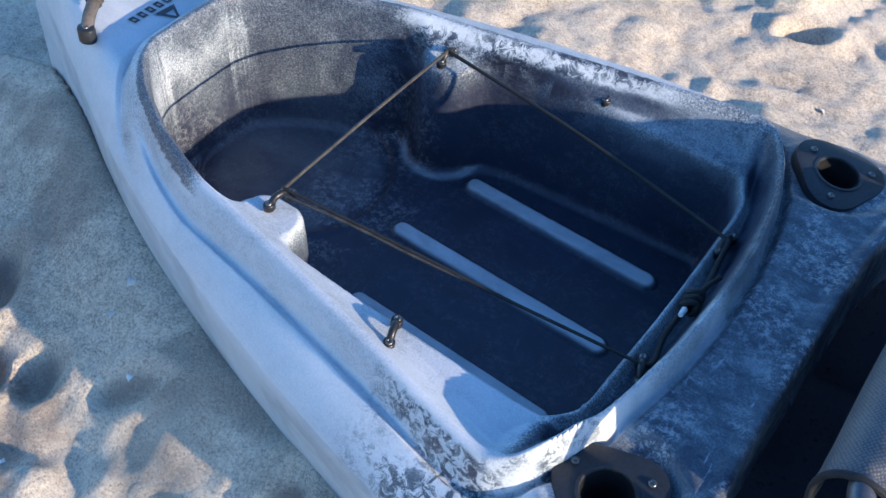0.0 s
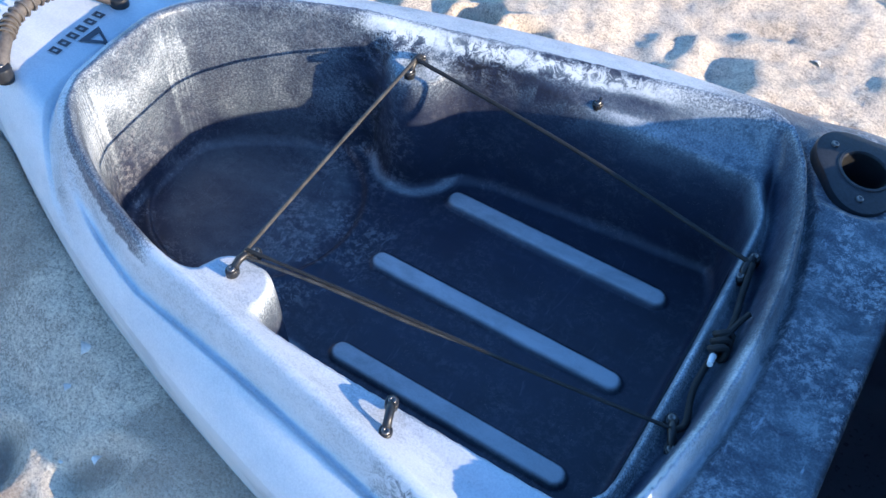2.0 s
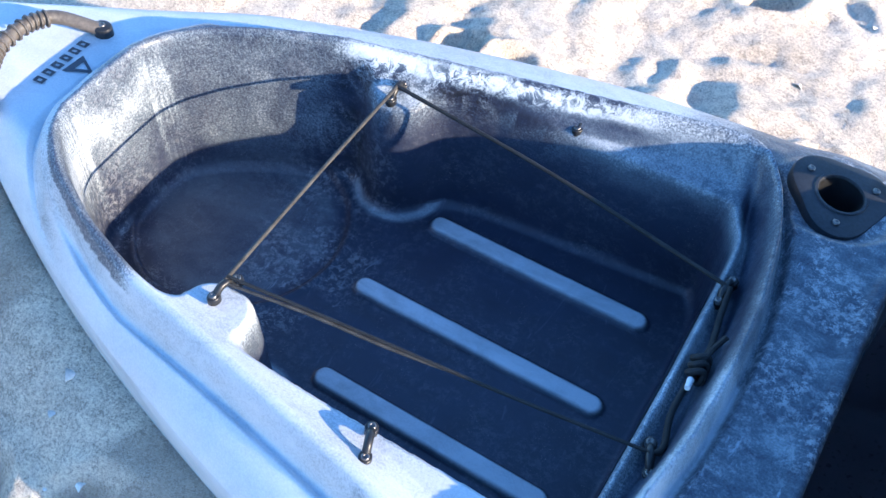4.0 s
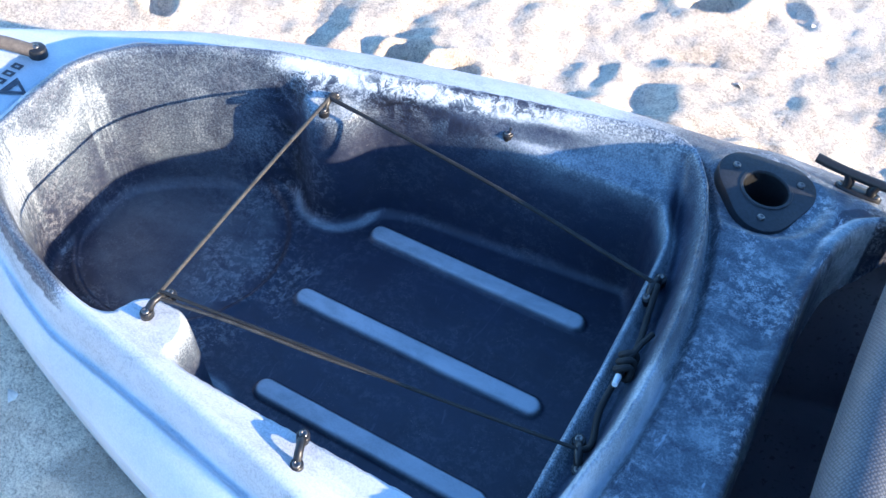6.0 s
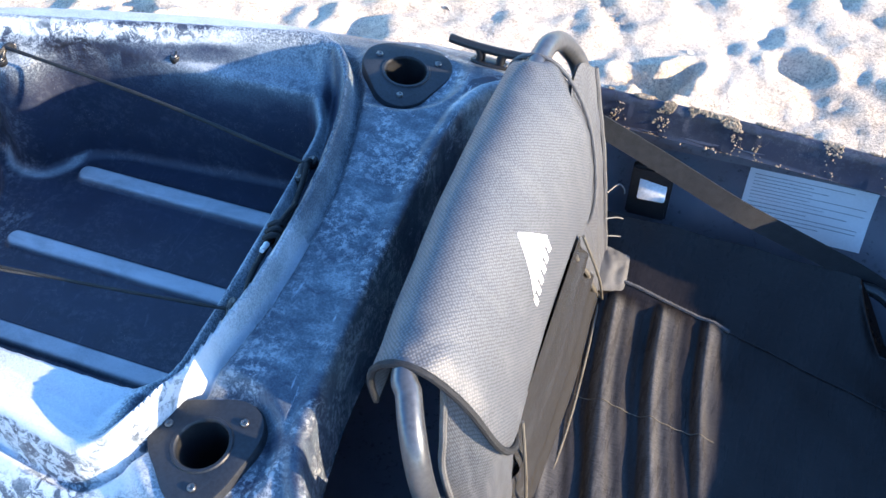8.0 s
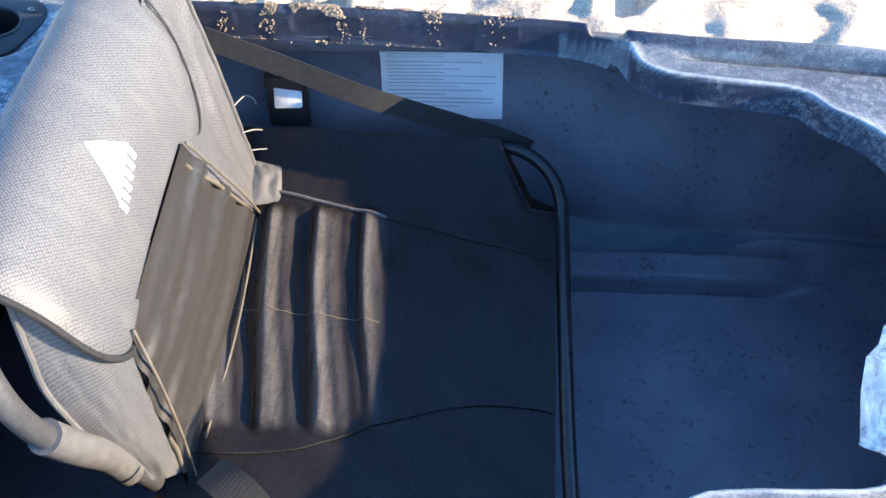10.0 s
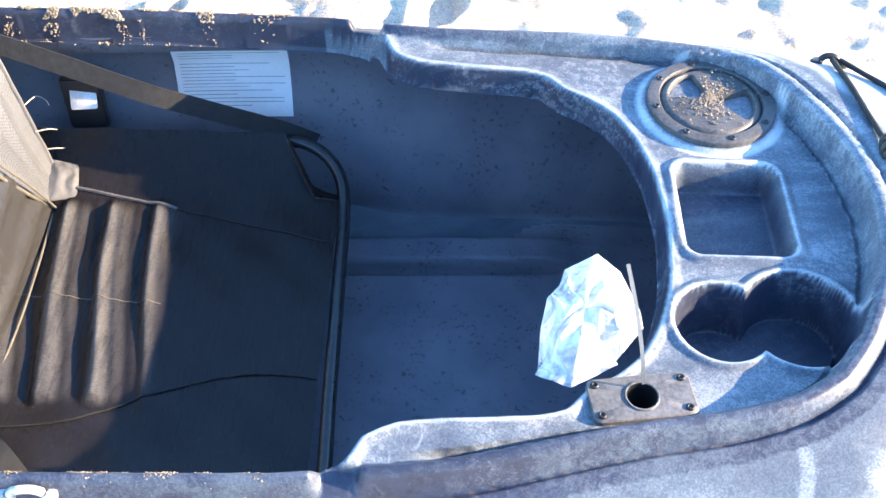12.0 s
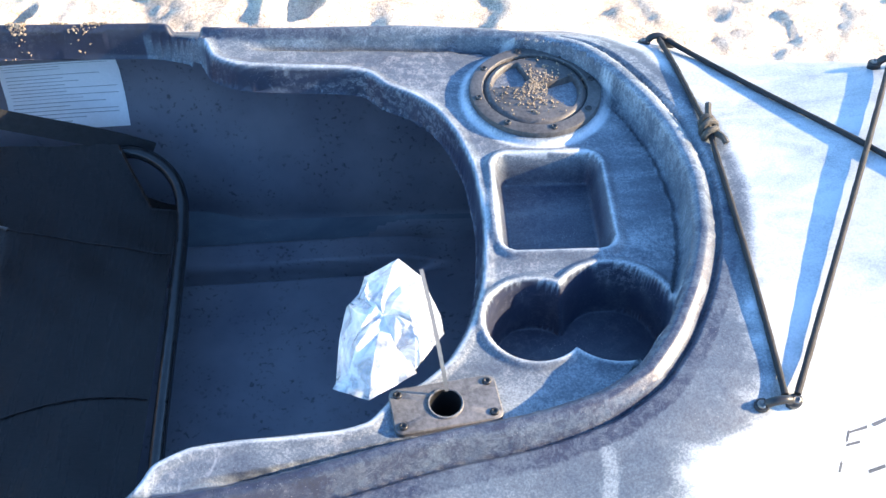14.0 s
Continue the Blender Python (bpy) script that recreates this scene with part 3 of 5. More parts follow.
    bow_side = smooth(-0.33, -0.28, x)
    # the bow-side lip is painted as shaded, its near corner left pale as sunlit
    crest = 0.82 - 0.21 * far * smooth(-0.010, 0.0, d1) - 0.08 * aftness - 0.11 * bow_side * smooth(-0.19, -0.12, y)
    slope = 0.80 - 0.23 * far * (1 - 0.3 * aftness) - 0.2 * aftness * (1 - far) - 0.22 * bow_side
    tone = tone + (crest - tone) * smooth(-0.012, -0.004, d1) * (1 - aftend) + (crest - tone) * smooth(-0.034, -0.024, d1) * aftend
    tone = tone + (slope - tone) * smooth(0.010, 0.020, d1)
    # lit strips and a shadow band along the far shelf, put into the tone
    tone = tone + 0.16 * far * smooth(0.012, 0.006, np.abs(d2 + 0.014)) * (d1 > 0.01) * smooth(-0.40, -0.50, x)
    streak = 0.24 * smooth(0.007, 0.002, np.abs(d1 - 0.018)) * smooth(-0.40, -0.46, x) - 0.30 * smooth(0.009, 0.003, np.abs(d1 - 0.030)) * smooth(-0.70, -0.64, x) * smooth(-0.40, -0.48, x)
    tone = tone + far * streak * (d1 > 0) * (d2 < 0)
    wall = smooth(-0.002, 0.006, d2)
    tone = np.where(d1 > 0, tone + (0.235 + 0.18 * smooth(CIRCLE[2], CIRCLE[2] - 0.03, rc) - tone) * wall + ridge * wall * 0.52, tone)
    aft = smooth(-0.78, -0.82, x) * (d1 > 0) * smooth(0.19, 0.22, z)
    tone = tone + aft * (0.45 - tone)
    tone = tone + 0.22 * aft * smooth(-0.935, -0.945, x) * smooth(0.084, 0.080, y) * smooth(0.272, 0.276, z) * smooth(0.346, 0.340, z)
    # the bow-side lip's face turned from the sun is painted dark, its ledge paler
    tone = tone + (0.34 + 0.30 * smooth(-0.016, -0.010, d2) - tone) * smooth(0.006, 0.016, d1) * smooth(-0.325, -0.305, x) * smooth(0.004, 0.0, d2)
    dp = np.minimum.reduce([np.hypot(np.maximum(np.abs(x - px) - (0.010 if py < 0 else 0.004), 0), y - py) - pr for px, py, pr in PILLARS])
    tone = tone + 0.36 * smooth(0.032, 0.022, dp) * smooth(0.012, 0.017, dp) * (d2 > 0.012)
    tone = tone + (bridge * smooth(-0.008, -0.016, d1)) * (0.475 - tone)
    front = smooth(-0.05, 0.25, x)
    white = smooth(-0.050, -0.066, d3) * smooth(1.02, 1.07, x + 0.12 * smooth(-0.1, 0.2, y) - 0.025 * smooth(-0.05, -0.15, y) + 0.075 * smooth(-0.255, -0.285, y) + 0.010 * np.sin(41 * x + 67 * y) + 0.006 * np.sin(150 * y - 60 * x) + 0.004 * np.sin(310 * y + 90 * x))
    tone = tone + front * (0.465 - tone)
    tone = tone + white * (0.735 - tone)
    tone = tone + 0.13 * smooth(0.010, 0.004, np.abs(x - 0.920 + 0.003 * np.sin(90 * y))) * smooth(-0.272, -0.282, y)
    tone = np.where((x > -0.1) & (d3 > -0.045) & (d3 <= 0), 0.36 + (0.11 + 0.12 * smooth(-0.12, 0.06, y)) * smooth(0.50, 0.85, x) - 0.06 * smooth(0.05, -0.15, y), tone)
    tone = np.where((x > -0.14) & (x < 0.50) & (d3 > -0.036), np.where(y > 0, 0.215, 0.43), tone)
    # the far aft corner of the lip is painted pale as if sunlit
    tone = np.where((x < -0.10) & (d3 > -0.02), 0.42 + 0.24 * smooth(0.20, 0.25, y), tone)
    tone = np.where((d3 > 0) & (x > 0.44), 0.505, tone)
    # shade inside the tray and cups is painted into the tone
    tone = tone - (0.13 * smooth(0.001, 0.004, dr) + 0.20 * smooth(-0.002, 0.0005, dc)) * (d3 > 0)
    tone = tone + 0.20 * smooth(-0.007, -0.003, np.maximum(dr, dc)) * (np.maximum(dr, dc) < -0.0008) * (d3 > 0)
    # pale edge of the opening; the face below it gets painted shade
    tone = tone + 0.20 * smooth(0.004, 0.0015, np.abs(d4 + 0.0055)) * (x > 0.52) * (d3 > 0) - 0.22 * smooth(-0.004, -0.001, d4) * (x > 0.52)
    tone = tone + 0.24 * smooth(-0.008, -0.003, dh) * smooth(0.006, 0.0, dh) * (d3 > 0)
    # where it is rubbed pale, and where dark flecks lie
    scuff = 0.10 + 0.90 * bridge * (d1 < -0.008) + 0.35 * smooth(-0.88, -0.80, x) * smooth(CIRCLE[2], CIRCLE[2] - 0.02, rc) * (d1 > 0)
    scuff = scuff + 0.30 * smooth(0.05, 0.01, np.abs(rc - CIRCLE[2] - 0.02)) * (d1 > 0) * (y > -0.1) + 0.3 * (d3 > 0) * (np.maximum(dr, dc) < 0.002) * (x > 0.52)
    mottle = 1.0 * smooth(-0.50, -0.40, x) * smooth(-0.24, -0.29, x) * (y < -0.2) * (d1 < 0.004)
    band = 0.020 - 0.055 * (x + 0.64)
    mottle = mottle + 1.1 * (y > 0.05) * smooth(0.010, 0.006, np.abs(d1 - band)) * smooth(-0.86, -0.74, x) * smooth(-0.30, -0.40, x)
    mottle = mottle + 0.25 * (x > -0.1) * (d3 > -0.045) * (d3 < 0) + 0.2 * (y > 0) * (d1 > 0.012) * (d2 < 0)
    speckle = (0.3 + 0.7 * smooth(0.28, 0.42, tone)) * (1 - 0.6 * smooth(0.60, 0.82, tone)) * (1 - 0.62 * smooth(-0.30, -0.20, x)) * (1 - 0.80 * wall * (d1 > 0) * smooth(0.215, 0.195, z)) * (1 - 0.55 * far * (d1 > 0.02) * smooth(-0.56, -0.48, x))
    return z, np.clip(tone, 0, 1), d1, d2, d3, d4, np.clip(scuff, 0, 1), np.clip(mottle, 0, 1), speckle


KAYAK = thing("kayak", "grey and white swirled plastic fishing kayak lying on beach sand", "kayak")


def build_deck():
    xs = np.concatenate([np.linspace(-1.335, -1.06, 50)[:-1], np.arange(-1.06, 1.10, 0.0027), np.linspace(1.10, 1.728, 130)])
    vs = np.linspace(-1, 1, 301)
    e = np.maximum(edge_at(xs), 0.001)
    X = np.repeat(xs[:, None], len(vs), 1)
    ef = np.maximum(far_edge_at(xs), 0.001)
    Y = np.where(vs[None, :] > 0, ef[:, None], e[:, None]) * vs[None, :]
    z, tone, d1, d2, d3, d4, scuff, mottle, speckle = (a.reshape(X.shape) for a in deck_height(X.ravel(), Y.ravel()))
    # the opening's edge is drawn exactly along one line
    lim = 0.006
    gx, gy = np.gradient(d4, axis=0), np.gradient(d4, axis=1)
    dxs, dys = np.gradient(X, axis=0), np.gradient(Y, axis=1)
    gx, gy = gx / dxs, gy / np.maximum(dys, 1e-6)
    g = np.maximum(np.hypot(gx, gy), 0.3)
    near = (np.abs(d4 - lim) < 0.0016)
    X = X + np.where(near, (lim - d4) * gx / g ** 2, 0)
    Y = Y + np.where(near, (lim - d4) * gy / g ** 2, 0)
    d4 = np.where(near, lim, d4)
    verts = np.stack([X, Y, z], -1).reshape(-1, 3)
    n = len(vs)
    # normals over the whole sheet, so that its parts meet without a seam
    P = np.stack([X, Y, z], -1)
    nx, ny = np.gradient(P, axis=0), np.gradient(P, axis=1)
    N = np.cross(nx, ny)
    N /= np.maximum(np.linalg.norm(N, axis=-1, keepdims=True), 1e-12)
    N = N.reshape(-1, 3)
    c = lambda a: 0.25 * (a[:-1, :-1] + a[1:, :-1] + a[:-1, 1:] + a[1:, 1:])
    keep = c(d4) <= lim + 1e-5
    cd1, cd3, cx = c(d1), c(d3), c(X)
    region = np.where(cd1 > 0.0, 1, np.where((cd3 > 0.004) & (cx > 0.46), 3, np.where((cd3 > -0.036) & (cx > -0.12), 2, 0)))
    ii, jj = np.indices(keep.shape)
    quads = np.stack([ii * n + jj, (ii + 1) * n + jj, (ii + 1) * n + jj + 1, ii * n + jj + 1], -1)
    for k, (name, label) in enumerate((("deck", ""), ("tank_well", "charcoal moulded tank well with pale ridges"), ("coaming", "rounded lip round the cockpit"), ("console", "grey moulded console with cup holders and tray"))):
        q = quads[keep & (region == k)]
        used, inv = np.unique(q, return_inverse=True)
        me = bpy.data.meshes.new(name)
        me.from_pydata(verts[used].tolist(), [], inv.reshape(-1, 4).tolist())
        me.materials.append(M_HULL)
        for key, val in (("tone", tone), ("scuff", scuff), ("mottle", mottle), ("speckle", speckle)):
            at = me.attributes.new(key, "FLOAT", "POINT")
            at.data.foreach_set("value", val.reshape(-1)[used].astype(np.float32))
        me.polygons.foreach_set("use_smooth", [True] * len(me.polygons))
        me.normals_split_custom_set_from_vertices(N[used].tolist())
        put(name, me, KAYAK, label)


def loft(name, sections, mat, tones=None, parent=KAYAK, label=""):
    """A skin through sections of equal length."""
    n = len(sections[0])
    verts = [p for s in sections for p in s]
    faces = [(i * n + j, i * n + j + 1, (i + 1) * n + j + 1, (i + 1) * n + j) for i in range(len(sections) - 1) for j in range(n - 1)]
    me = mesh_of(name, verts, faces, mat)
    if tones is not None:
        at = me.attributes.new("tone", "FLOAT", "POINT")
        at.data.foreach_set("value", np.array(tones, np.float32))
    return put(name, me, parent, label)


def bulge(x):
    """How far the hull's sides swell out amidships, 0 to 1."""
    return float(smooth(-0.10, 0.15, x)) * float(smooth(0.85, 0.50, x))


def build_hull():
    xs = np.concatenate([np.linspace(-1.335, -1.0, 40), np.linspace(-0.99, 1.1, 120), np.linspace(1.11, 1.728, 60)])
    e = np.maximum(edge_at(xs), 0.001)
    ef = np.maximum(far_edge_at(xs), 0.001)
    zn, zf = deck_height(xs, -e)[0], deck_height(xs, ef)[0]
    sections, tones = [], []
    for x, en, zl, eo, zr in zip(xs, e, zn, ef, zf):
        flanks = []
        keel = -0.03 + 0.06 * float(smooth(1.0, 1.7, x)) + 0.03 * float(smooth(-1.0, -1.33, x))
        for z in (zr, zl):
            flanks.append([(1.0, z), (1.006, z - 0.010), (0.998, z - 0.03), (0.98, z - 0.07), (0.95, 0.55 * z + 0.45 * keel), (0.90, 0.32 * z + 0.68 * keel), (0.80, 0.15 * z + 0.85 * keel), (0.56, keel + 0.012), (0.35, keel), (0.0, keel - 0.004)])
        prof = flanks[0]
        right = [(x, eo * f, zz) for f, zz in flanks[0]]
        left = [(x, -en * f, zz) for f, zz in flanks[1][::-1]]
        sections.append(right + left[1:])
        tones += [0.78 - 0.34 * float(smooth(-0.4, 0.1, x))] * (len(prof) * 2 - 1)
    loft("hull", sections, M_HULL, tones, KAYAK, "grey swirled outer hull half bedded in sand")


def build_cockpit_liner():
    """The hull's inside as seen through the cockpit: floor, flared sides and both ends."""
    xs = np.linspace(-0.30, 1.30, 110)
    sections, tones = [], []
    for x in xs:
        e = float(edge_at(np.array([x]))[0])
        half = e - 0.012
        row, tn = [], []
        b = bulge(x)
        low = 0.022 * float(smooth(0.65, 0.9, x))
        ys = [(0.815, 0.324 - low), (0.86, 0.300 - low), (0.90 + 0.07 * b, 0.284 - low - 0.004 * b), (0.935 + 0.115 * b, 0.258 - low), (0.958 + 0.106 * b, 0.228), (0.962 + 0.076 * b, 0.19), (0.945 + 0.041 * b, 0.15), (0.905 + 0.02 * b, 0.10), (0.85, 0.06), (0.78, 0.024), (0.70, 0.006)]
        side = [(half * f, z) for f, z in ys]
        shift = 0.020 * float(smooth(-0.12, 0.0, x)) * float(smooth(0.54, 0.44, x))
        far_side = [(max(half * f, 0.815 * half + shift + 0.002), z) for f, z in ys]
        floor = []
        for y in np.linspace(0.69, -0.69, 181):
            yy = y * half
            g = float(smooth(0.80, 0.72, x)) * float(smooth(0.10, 0.16, x))
            zz = 0.002 + 0.012 * (yy / 0.26) ** 4
            for c in (0.236, -0.236):
                d = abs(yy - c)
                zz += g * (0.014 * float(smooth(0.023, 0.017, d)) - 0.022 * float(smooth(0.009, 0.003, abs(d - 0.027))))
            floor.append((yy, zz))
        whole = far_side + floor + [(-y, z) for y, z in side[::-1]]
        sections.append([(x, y if y > 0 else max(y, -e), z) for y, z in whole])
        tones += [0.40] * len(whole)
    loft("cockpit_liner", sections, M_LINER, None, KAYAK, "dark hull inside with a scuffed floor")
    for x, half, high, name in ((-0.295, 0.33, 0.27, "bulkhead"), (1.295, 0.236, 0.285, "bulkhead")):
        bm = bmesh.new()
        box(bm, x - 0.004, -half, -0.01, x + 0.004, half, high)
        part(name, bm, M_DARK, KAYAK)


build_deck()
build_hull()
build_cockpit_liner()


# ---- fittings of the kayak ----
def deck_z(x, y, lift=0.0006):
    return float(deck_height(np.array([x]), np.array([y]))[0][0]) + lift


def screw_mesh(mat, r=0.0042):
    bm = lathe([(r, -0.002), (r, 0.0008), (r * 0.8, 0.0018), (r * 0.45, 0.002), (r * 0.4, 0.0006), (0.0001, 0.0005)], 12)
    me = bpy.data.meshes.new("screw")
    bm.to_mesh(me)
    bm.free()
    me.materials.append(mat)
    me.polygons.foreach_set("use_smooth", [True] * len(me.polygons))
    return me


SCREW, DARK_SCREW = screw_mesh(M_SCREW), screw_mesh(M_BLACK)


def screws(parent, places, dark=False):
    for p in places:
        s = put("screw", DARK_SCREW if dark else SCREW, parent, "small black screw" if dark else "small dull steel screw")
        s.matrix_local = Matrix.Translation(p)


def pad_eye_mesh(mat, length=0.036, high=0.0095):
    """A strap eye: two flat feet and an arch."""
    bm = bmesh.new()
    a = length / 2
    tube([(-a * 0.62, 0, 0.001), (-a * 0.55, 0, high * 0.55), (-a * 0.3, 0, high * 0.95), (0, 0, high * 1.05), (a * 0.3, 0, high * 0.95), (a * 0.55, 0, high * 0.55), (a * 0.62, 0, 0.001)], 0.0042, 8, 5, bm=bm)
    for s in (-1, 1):
        ring = [(s * a * 0.82 + 0.0075 * math.cos(t), 0.0065 * math.sin(t)) for t in np.linspace(0, 2 * math.pi, 13)[:-1]]
        slab(ring, -0.004, 0.0045, 0.0015, bm)
    me = bpy.data.meshes.new("pad_eye")
    bm.to_mesh(me)
    bm.free()
    me.materials.append(mat)
    me.polygons.foreach_set("use_smooth", [True] * len(me.polygons))
    return me


PAD_EYE, PALE_EYE = pad_eye_mesh(M_BLACK), pad_eye_mesh(M_REFLECT, 0.046, 0.013)
# place, turn about the upright, tilt across
for x, y, z, turn, lean in ((-0.707, -0.155, 0.3500, 78, 0), (-0.715, 0.178, 0.3520, 92, 0), (-0.490, -0.226, 0.3550, 112, 6), (-0.505, 0.248, 0.3560, 80, -6), (-0.268, -0.102, 0.3480, 112, -8), (-0.279, 0.113, 0.3480, 84, -8),
                            (1.077, -0.247, deck_z(1.077, -0.247, 0.002), 5, 14), (1.062, 0.263, deck_z(1.062, 0.263, 0.002), -6, -16), (0.246, -0.333, deck_z(0.246, -0.333, 0.003), 4, 10)):
    pale = x == 0.246
    e = put("pad_eye", PALE_EYE if pale else PAD_EYE, KAYAK, "pale metal strap eye" if pale else "black plastic strap eye")
    e.matrix_basis = pose(x, y, z, lean, 0, turn)
    screws(e, ((-0.0156, 0, 0.0045), (0.0156, 0, 0.0045)))


def cord(name, pts, r, mat, label="", n=8, straight=False):
    return part(name, tube(pts, r, 10, n, straight, ripple=0.05), mat, KAYAK, label)


HN, HF, BN, BF = (-0.708, -0.152, 0.362), (-0.714, 0.176, 0.365), (-0.272, -0.104, 0.359), (-0.280, 0.112, 0.360)
cord("bungee_cord", [HN, (-0.711, 0.012, 0.3655), HF], 0.0022, M_TAN, "taut bungee cord across the well, painted pale as sunlit")
cord("bungee_cord", [HF, (-0.50, 0.150, 0.364), BF], 0.0024, M_CORD, "dark taut bungee cord along the well")
cord("bungee_cord", [(HN[0], HN[1] + 0.004, HN[2] + 0.002), (-0.56, -0.134, 0.364), (-0.42, -0.120, 0.361), (BN[0], BN[1] + 0.002, BN[2])], 0.0019, M_CORD, "dark taut bungee cord along the well")
# a paler strand stands for the near cord's sunlit stretch
cord("bungee_cord", [(HN[0], HN[1] - 0.002, HN[2] - 0.002), (-0.62, -0.143, 0.3625), (-0.53, -0.134, 0.3615), (-0.47, -0.125, 0.3605)], 0.0017, M_TAN, "sunlit stretch of the doubled bungee cord, painted paler")
cord("bungee_cord", [(BF[0] + 0.004, BF[1], BF[2]), (-0.272, 0.080, 0.352), (-0.266, 0.035, 0.356), (-0.268, 0.0, 0.360), (-0.270, -0.05, 0.355), (-0.262, -0.090, 0.356), BN], 0.0033, M_CORD, "black bungee cord behind the well")
bm = bmesh.new()
for k in range(3):
    c = Vector((-0.268 + 0.001 * k, 0.012 - 0.009 * k, 0.362))
    ring = [c + Vector((0.0075 * math.cos(t), 0.003 * math.sin(2 * t), 0.0075 * math.sin(t))) for t in np.linspace(0, 2 * math.pi, 13)]
    tube(ring, 0.0036, 8, 2, bm=bm)
tube([(-0.268, 0.0, 0.366), (-0.262, 0.025, 0.372), (-0.256, 0.040, 0.376)], 0.003, 8, 5, bm=bm)
knot = part("cord_knot", bm, M_CORD, KAYAK, "black knot with a cut end")
part("cord_end", tube([(-0.268, -0.014, 0.364), (-0.267, -0.028, 0.369)], (0.0034, 0.0028), 10, 2), M_WHITE, knot, "white melted cord end")

# bow cords
def draped(a, b, n=10, lift=0.0036):
    """A taut line from a to b that lies on the crown of the deck where it would cut it."""
    pts = []
    for k in range(n + 1):
        q = Vector(a).lerp(Vector(b), k / n)
        pts.append((q.x, q.y, max(q.z, deck_z(q.x, q.y, lift))))
    return pts


PN, PF, QF = (1.083, -0.243, deck_z(1.083, -0.243, 0.009)), (1.064, 0.260, deck_z(1.064, 0.260, 0.009)), (1.304, 0.170, deck_z(1.304, 0.170, 0.008))
KNOT = (1.083, 0.082, deck_z(1.083, 0.082, 0.006))
cord("deck_cord", draped(PF, KNOT, 6) + draped(KNOT, PN, 10)[1:], 0.0032, M_CORD, "black rigging cord with dusty flecks", 3)
cord("deck_cord", draped((1.073, 0.259, PF[2]), (1.372, -0.15, 0.368), 12), 0.0032, M_CORD, "black rigging cord with dusty flecks", 3)
cord("deck_cord", draped((1.094, -0.243, PN[2]), QF, 12, 0.0062), 0.0032, M_CORD, "black rigging cord with dusty flecks", 3)
for x, y, z, turn in ((1.304, 0.172, deck_z(1.304, 0.172, 0.002), -10), (1.372, -0.15, deck_z(1.372, -0.15, 0.002), 10)):
    e = put("pad_eye", PAD_EYE, KAYAK, "black plastic strap eye")
    e.matrix_basis = pose(x, y, z, -5 if y > 0 else 5, 0, turn)
    screws(e, ((-0.0156, 0, 0.0045), (0.0156, 0, 0.0045)))
bm = bmesh.new()
for k, (dy, rr) in enumerate(((0.010, 0.0066), (0.002, 0.0082), (-0.006, 0.0074))):
    c = Vector((KNOT[0], KNOT[1] + dy, KNOT[2]))
    ring = [c + Vector((rr * math.cos(t), 0.004 * math.sin(t + k), rr * math.sin(t))) for t in np.linspace(0, 2 * math.pi, 13)]
    tube(ring, 0.0036, 8, 2, bm=bm)
tube([KNOT, (KNOT[0] + 0.002, KNOT[1] + 0.020, KNOT[2] + 0.008), (KNOT[0] + 0.004, KNOT[1] + 0.030, KNOT[2] + 0.010)], 0.0036, 8, 4, bm=bm)
tube([KNOT, (KNOT[0] + 0.010, KNOT[1] - 0.014, KNOT[2] + 0.003), (KNOT[0] + 0.014, KNOT[1] - 0.022, KNOT[2])], 0.0036, 8, 4, bm=bm)
part("cord_knot", bm, M_TAN, KAYAK, "dusty stopper knot in the rigging cord")


def build_cleat():
    bm = bmesh.new()
    slab([(0.024 * math.cos(t) * 1.1, 0.010 * math.sin(t)) for t in np.linspace(0, 2 * math.pi, 25)[:-1]], -0.008, 0.006, 0.002, bm)
    for s in (-1, 1):
        tube([(s * 0.014, 0, 0.004), (s * 0.013, 0, 0.012), (s * 0.016, 0, 0.021)], 0.006, 10, 4, bm=bm)
    tube([(-0.055, 0, 0.0245), (-0.035, 0, 0.0225), (-0.012, 0, 0.0215), (0.012, 0, 0.0215), (0.035, 0, 0.0225), (0.055, 0, 0.0245)], 0.0058, 10, 4, bm=bm)
    c = part("cleat", bm, M_BLACK, KAYAK, "black plastic horn cleat")
    c.matrix_basis = pose(-0.130, 0.343, 0.358, -12, 0, -3)
    screws(c, ((-0.020, 0, 0.006), (0.020, 0, 0.006)))


build_cleat()


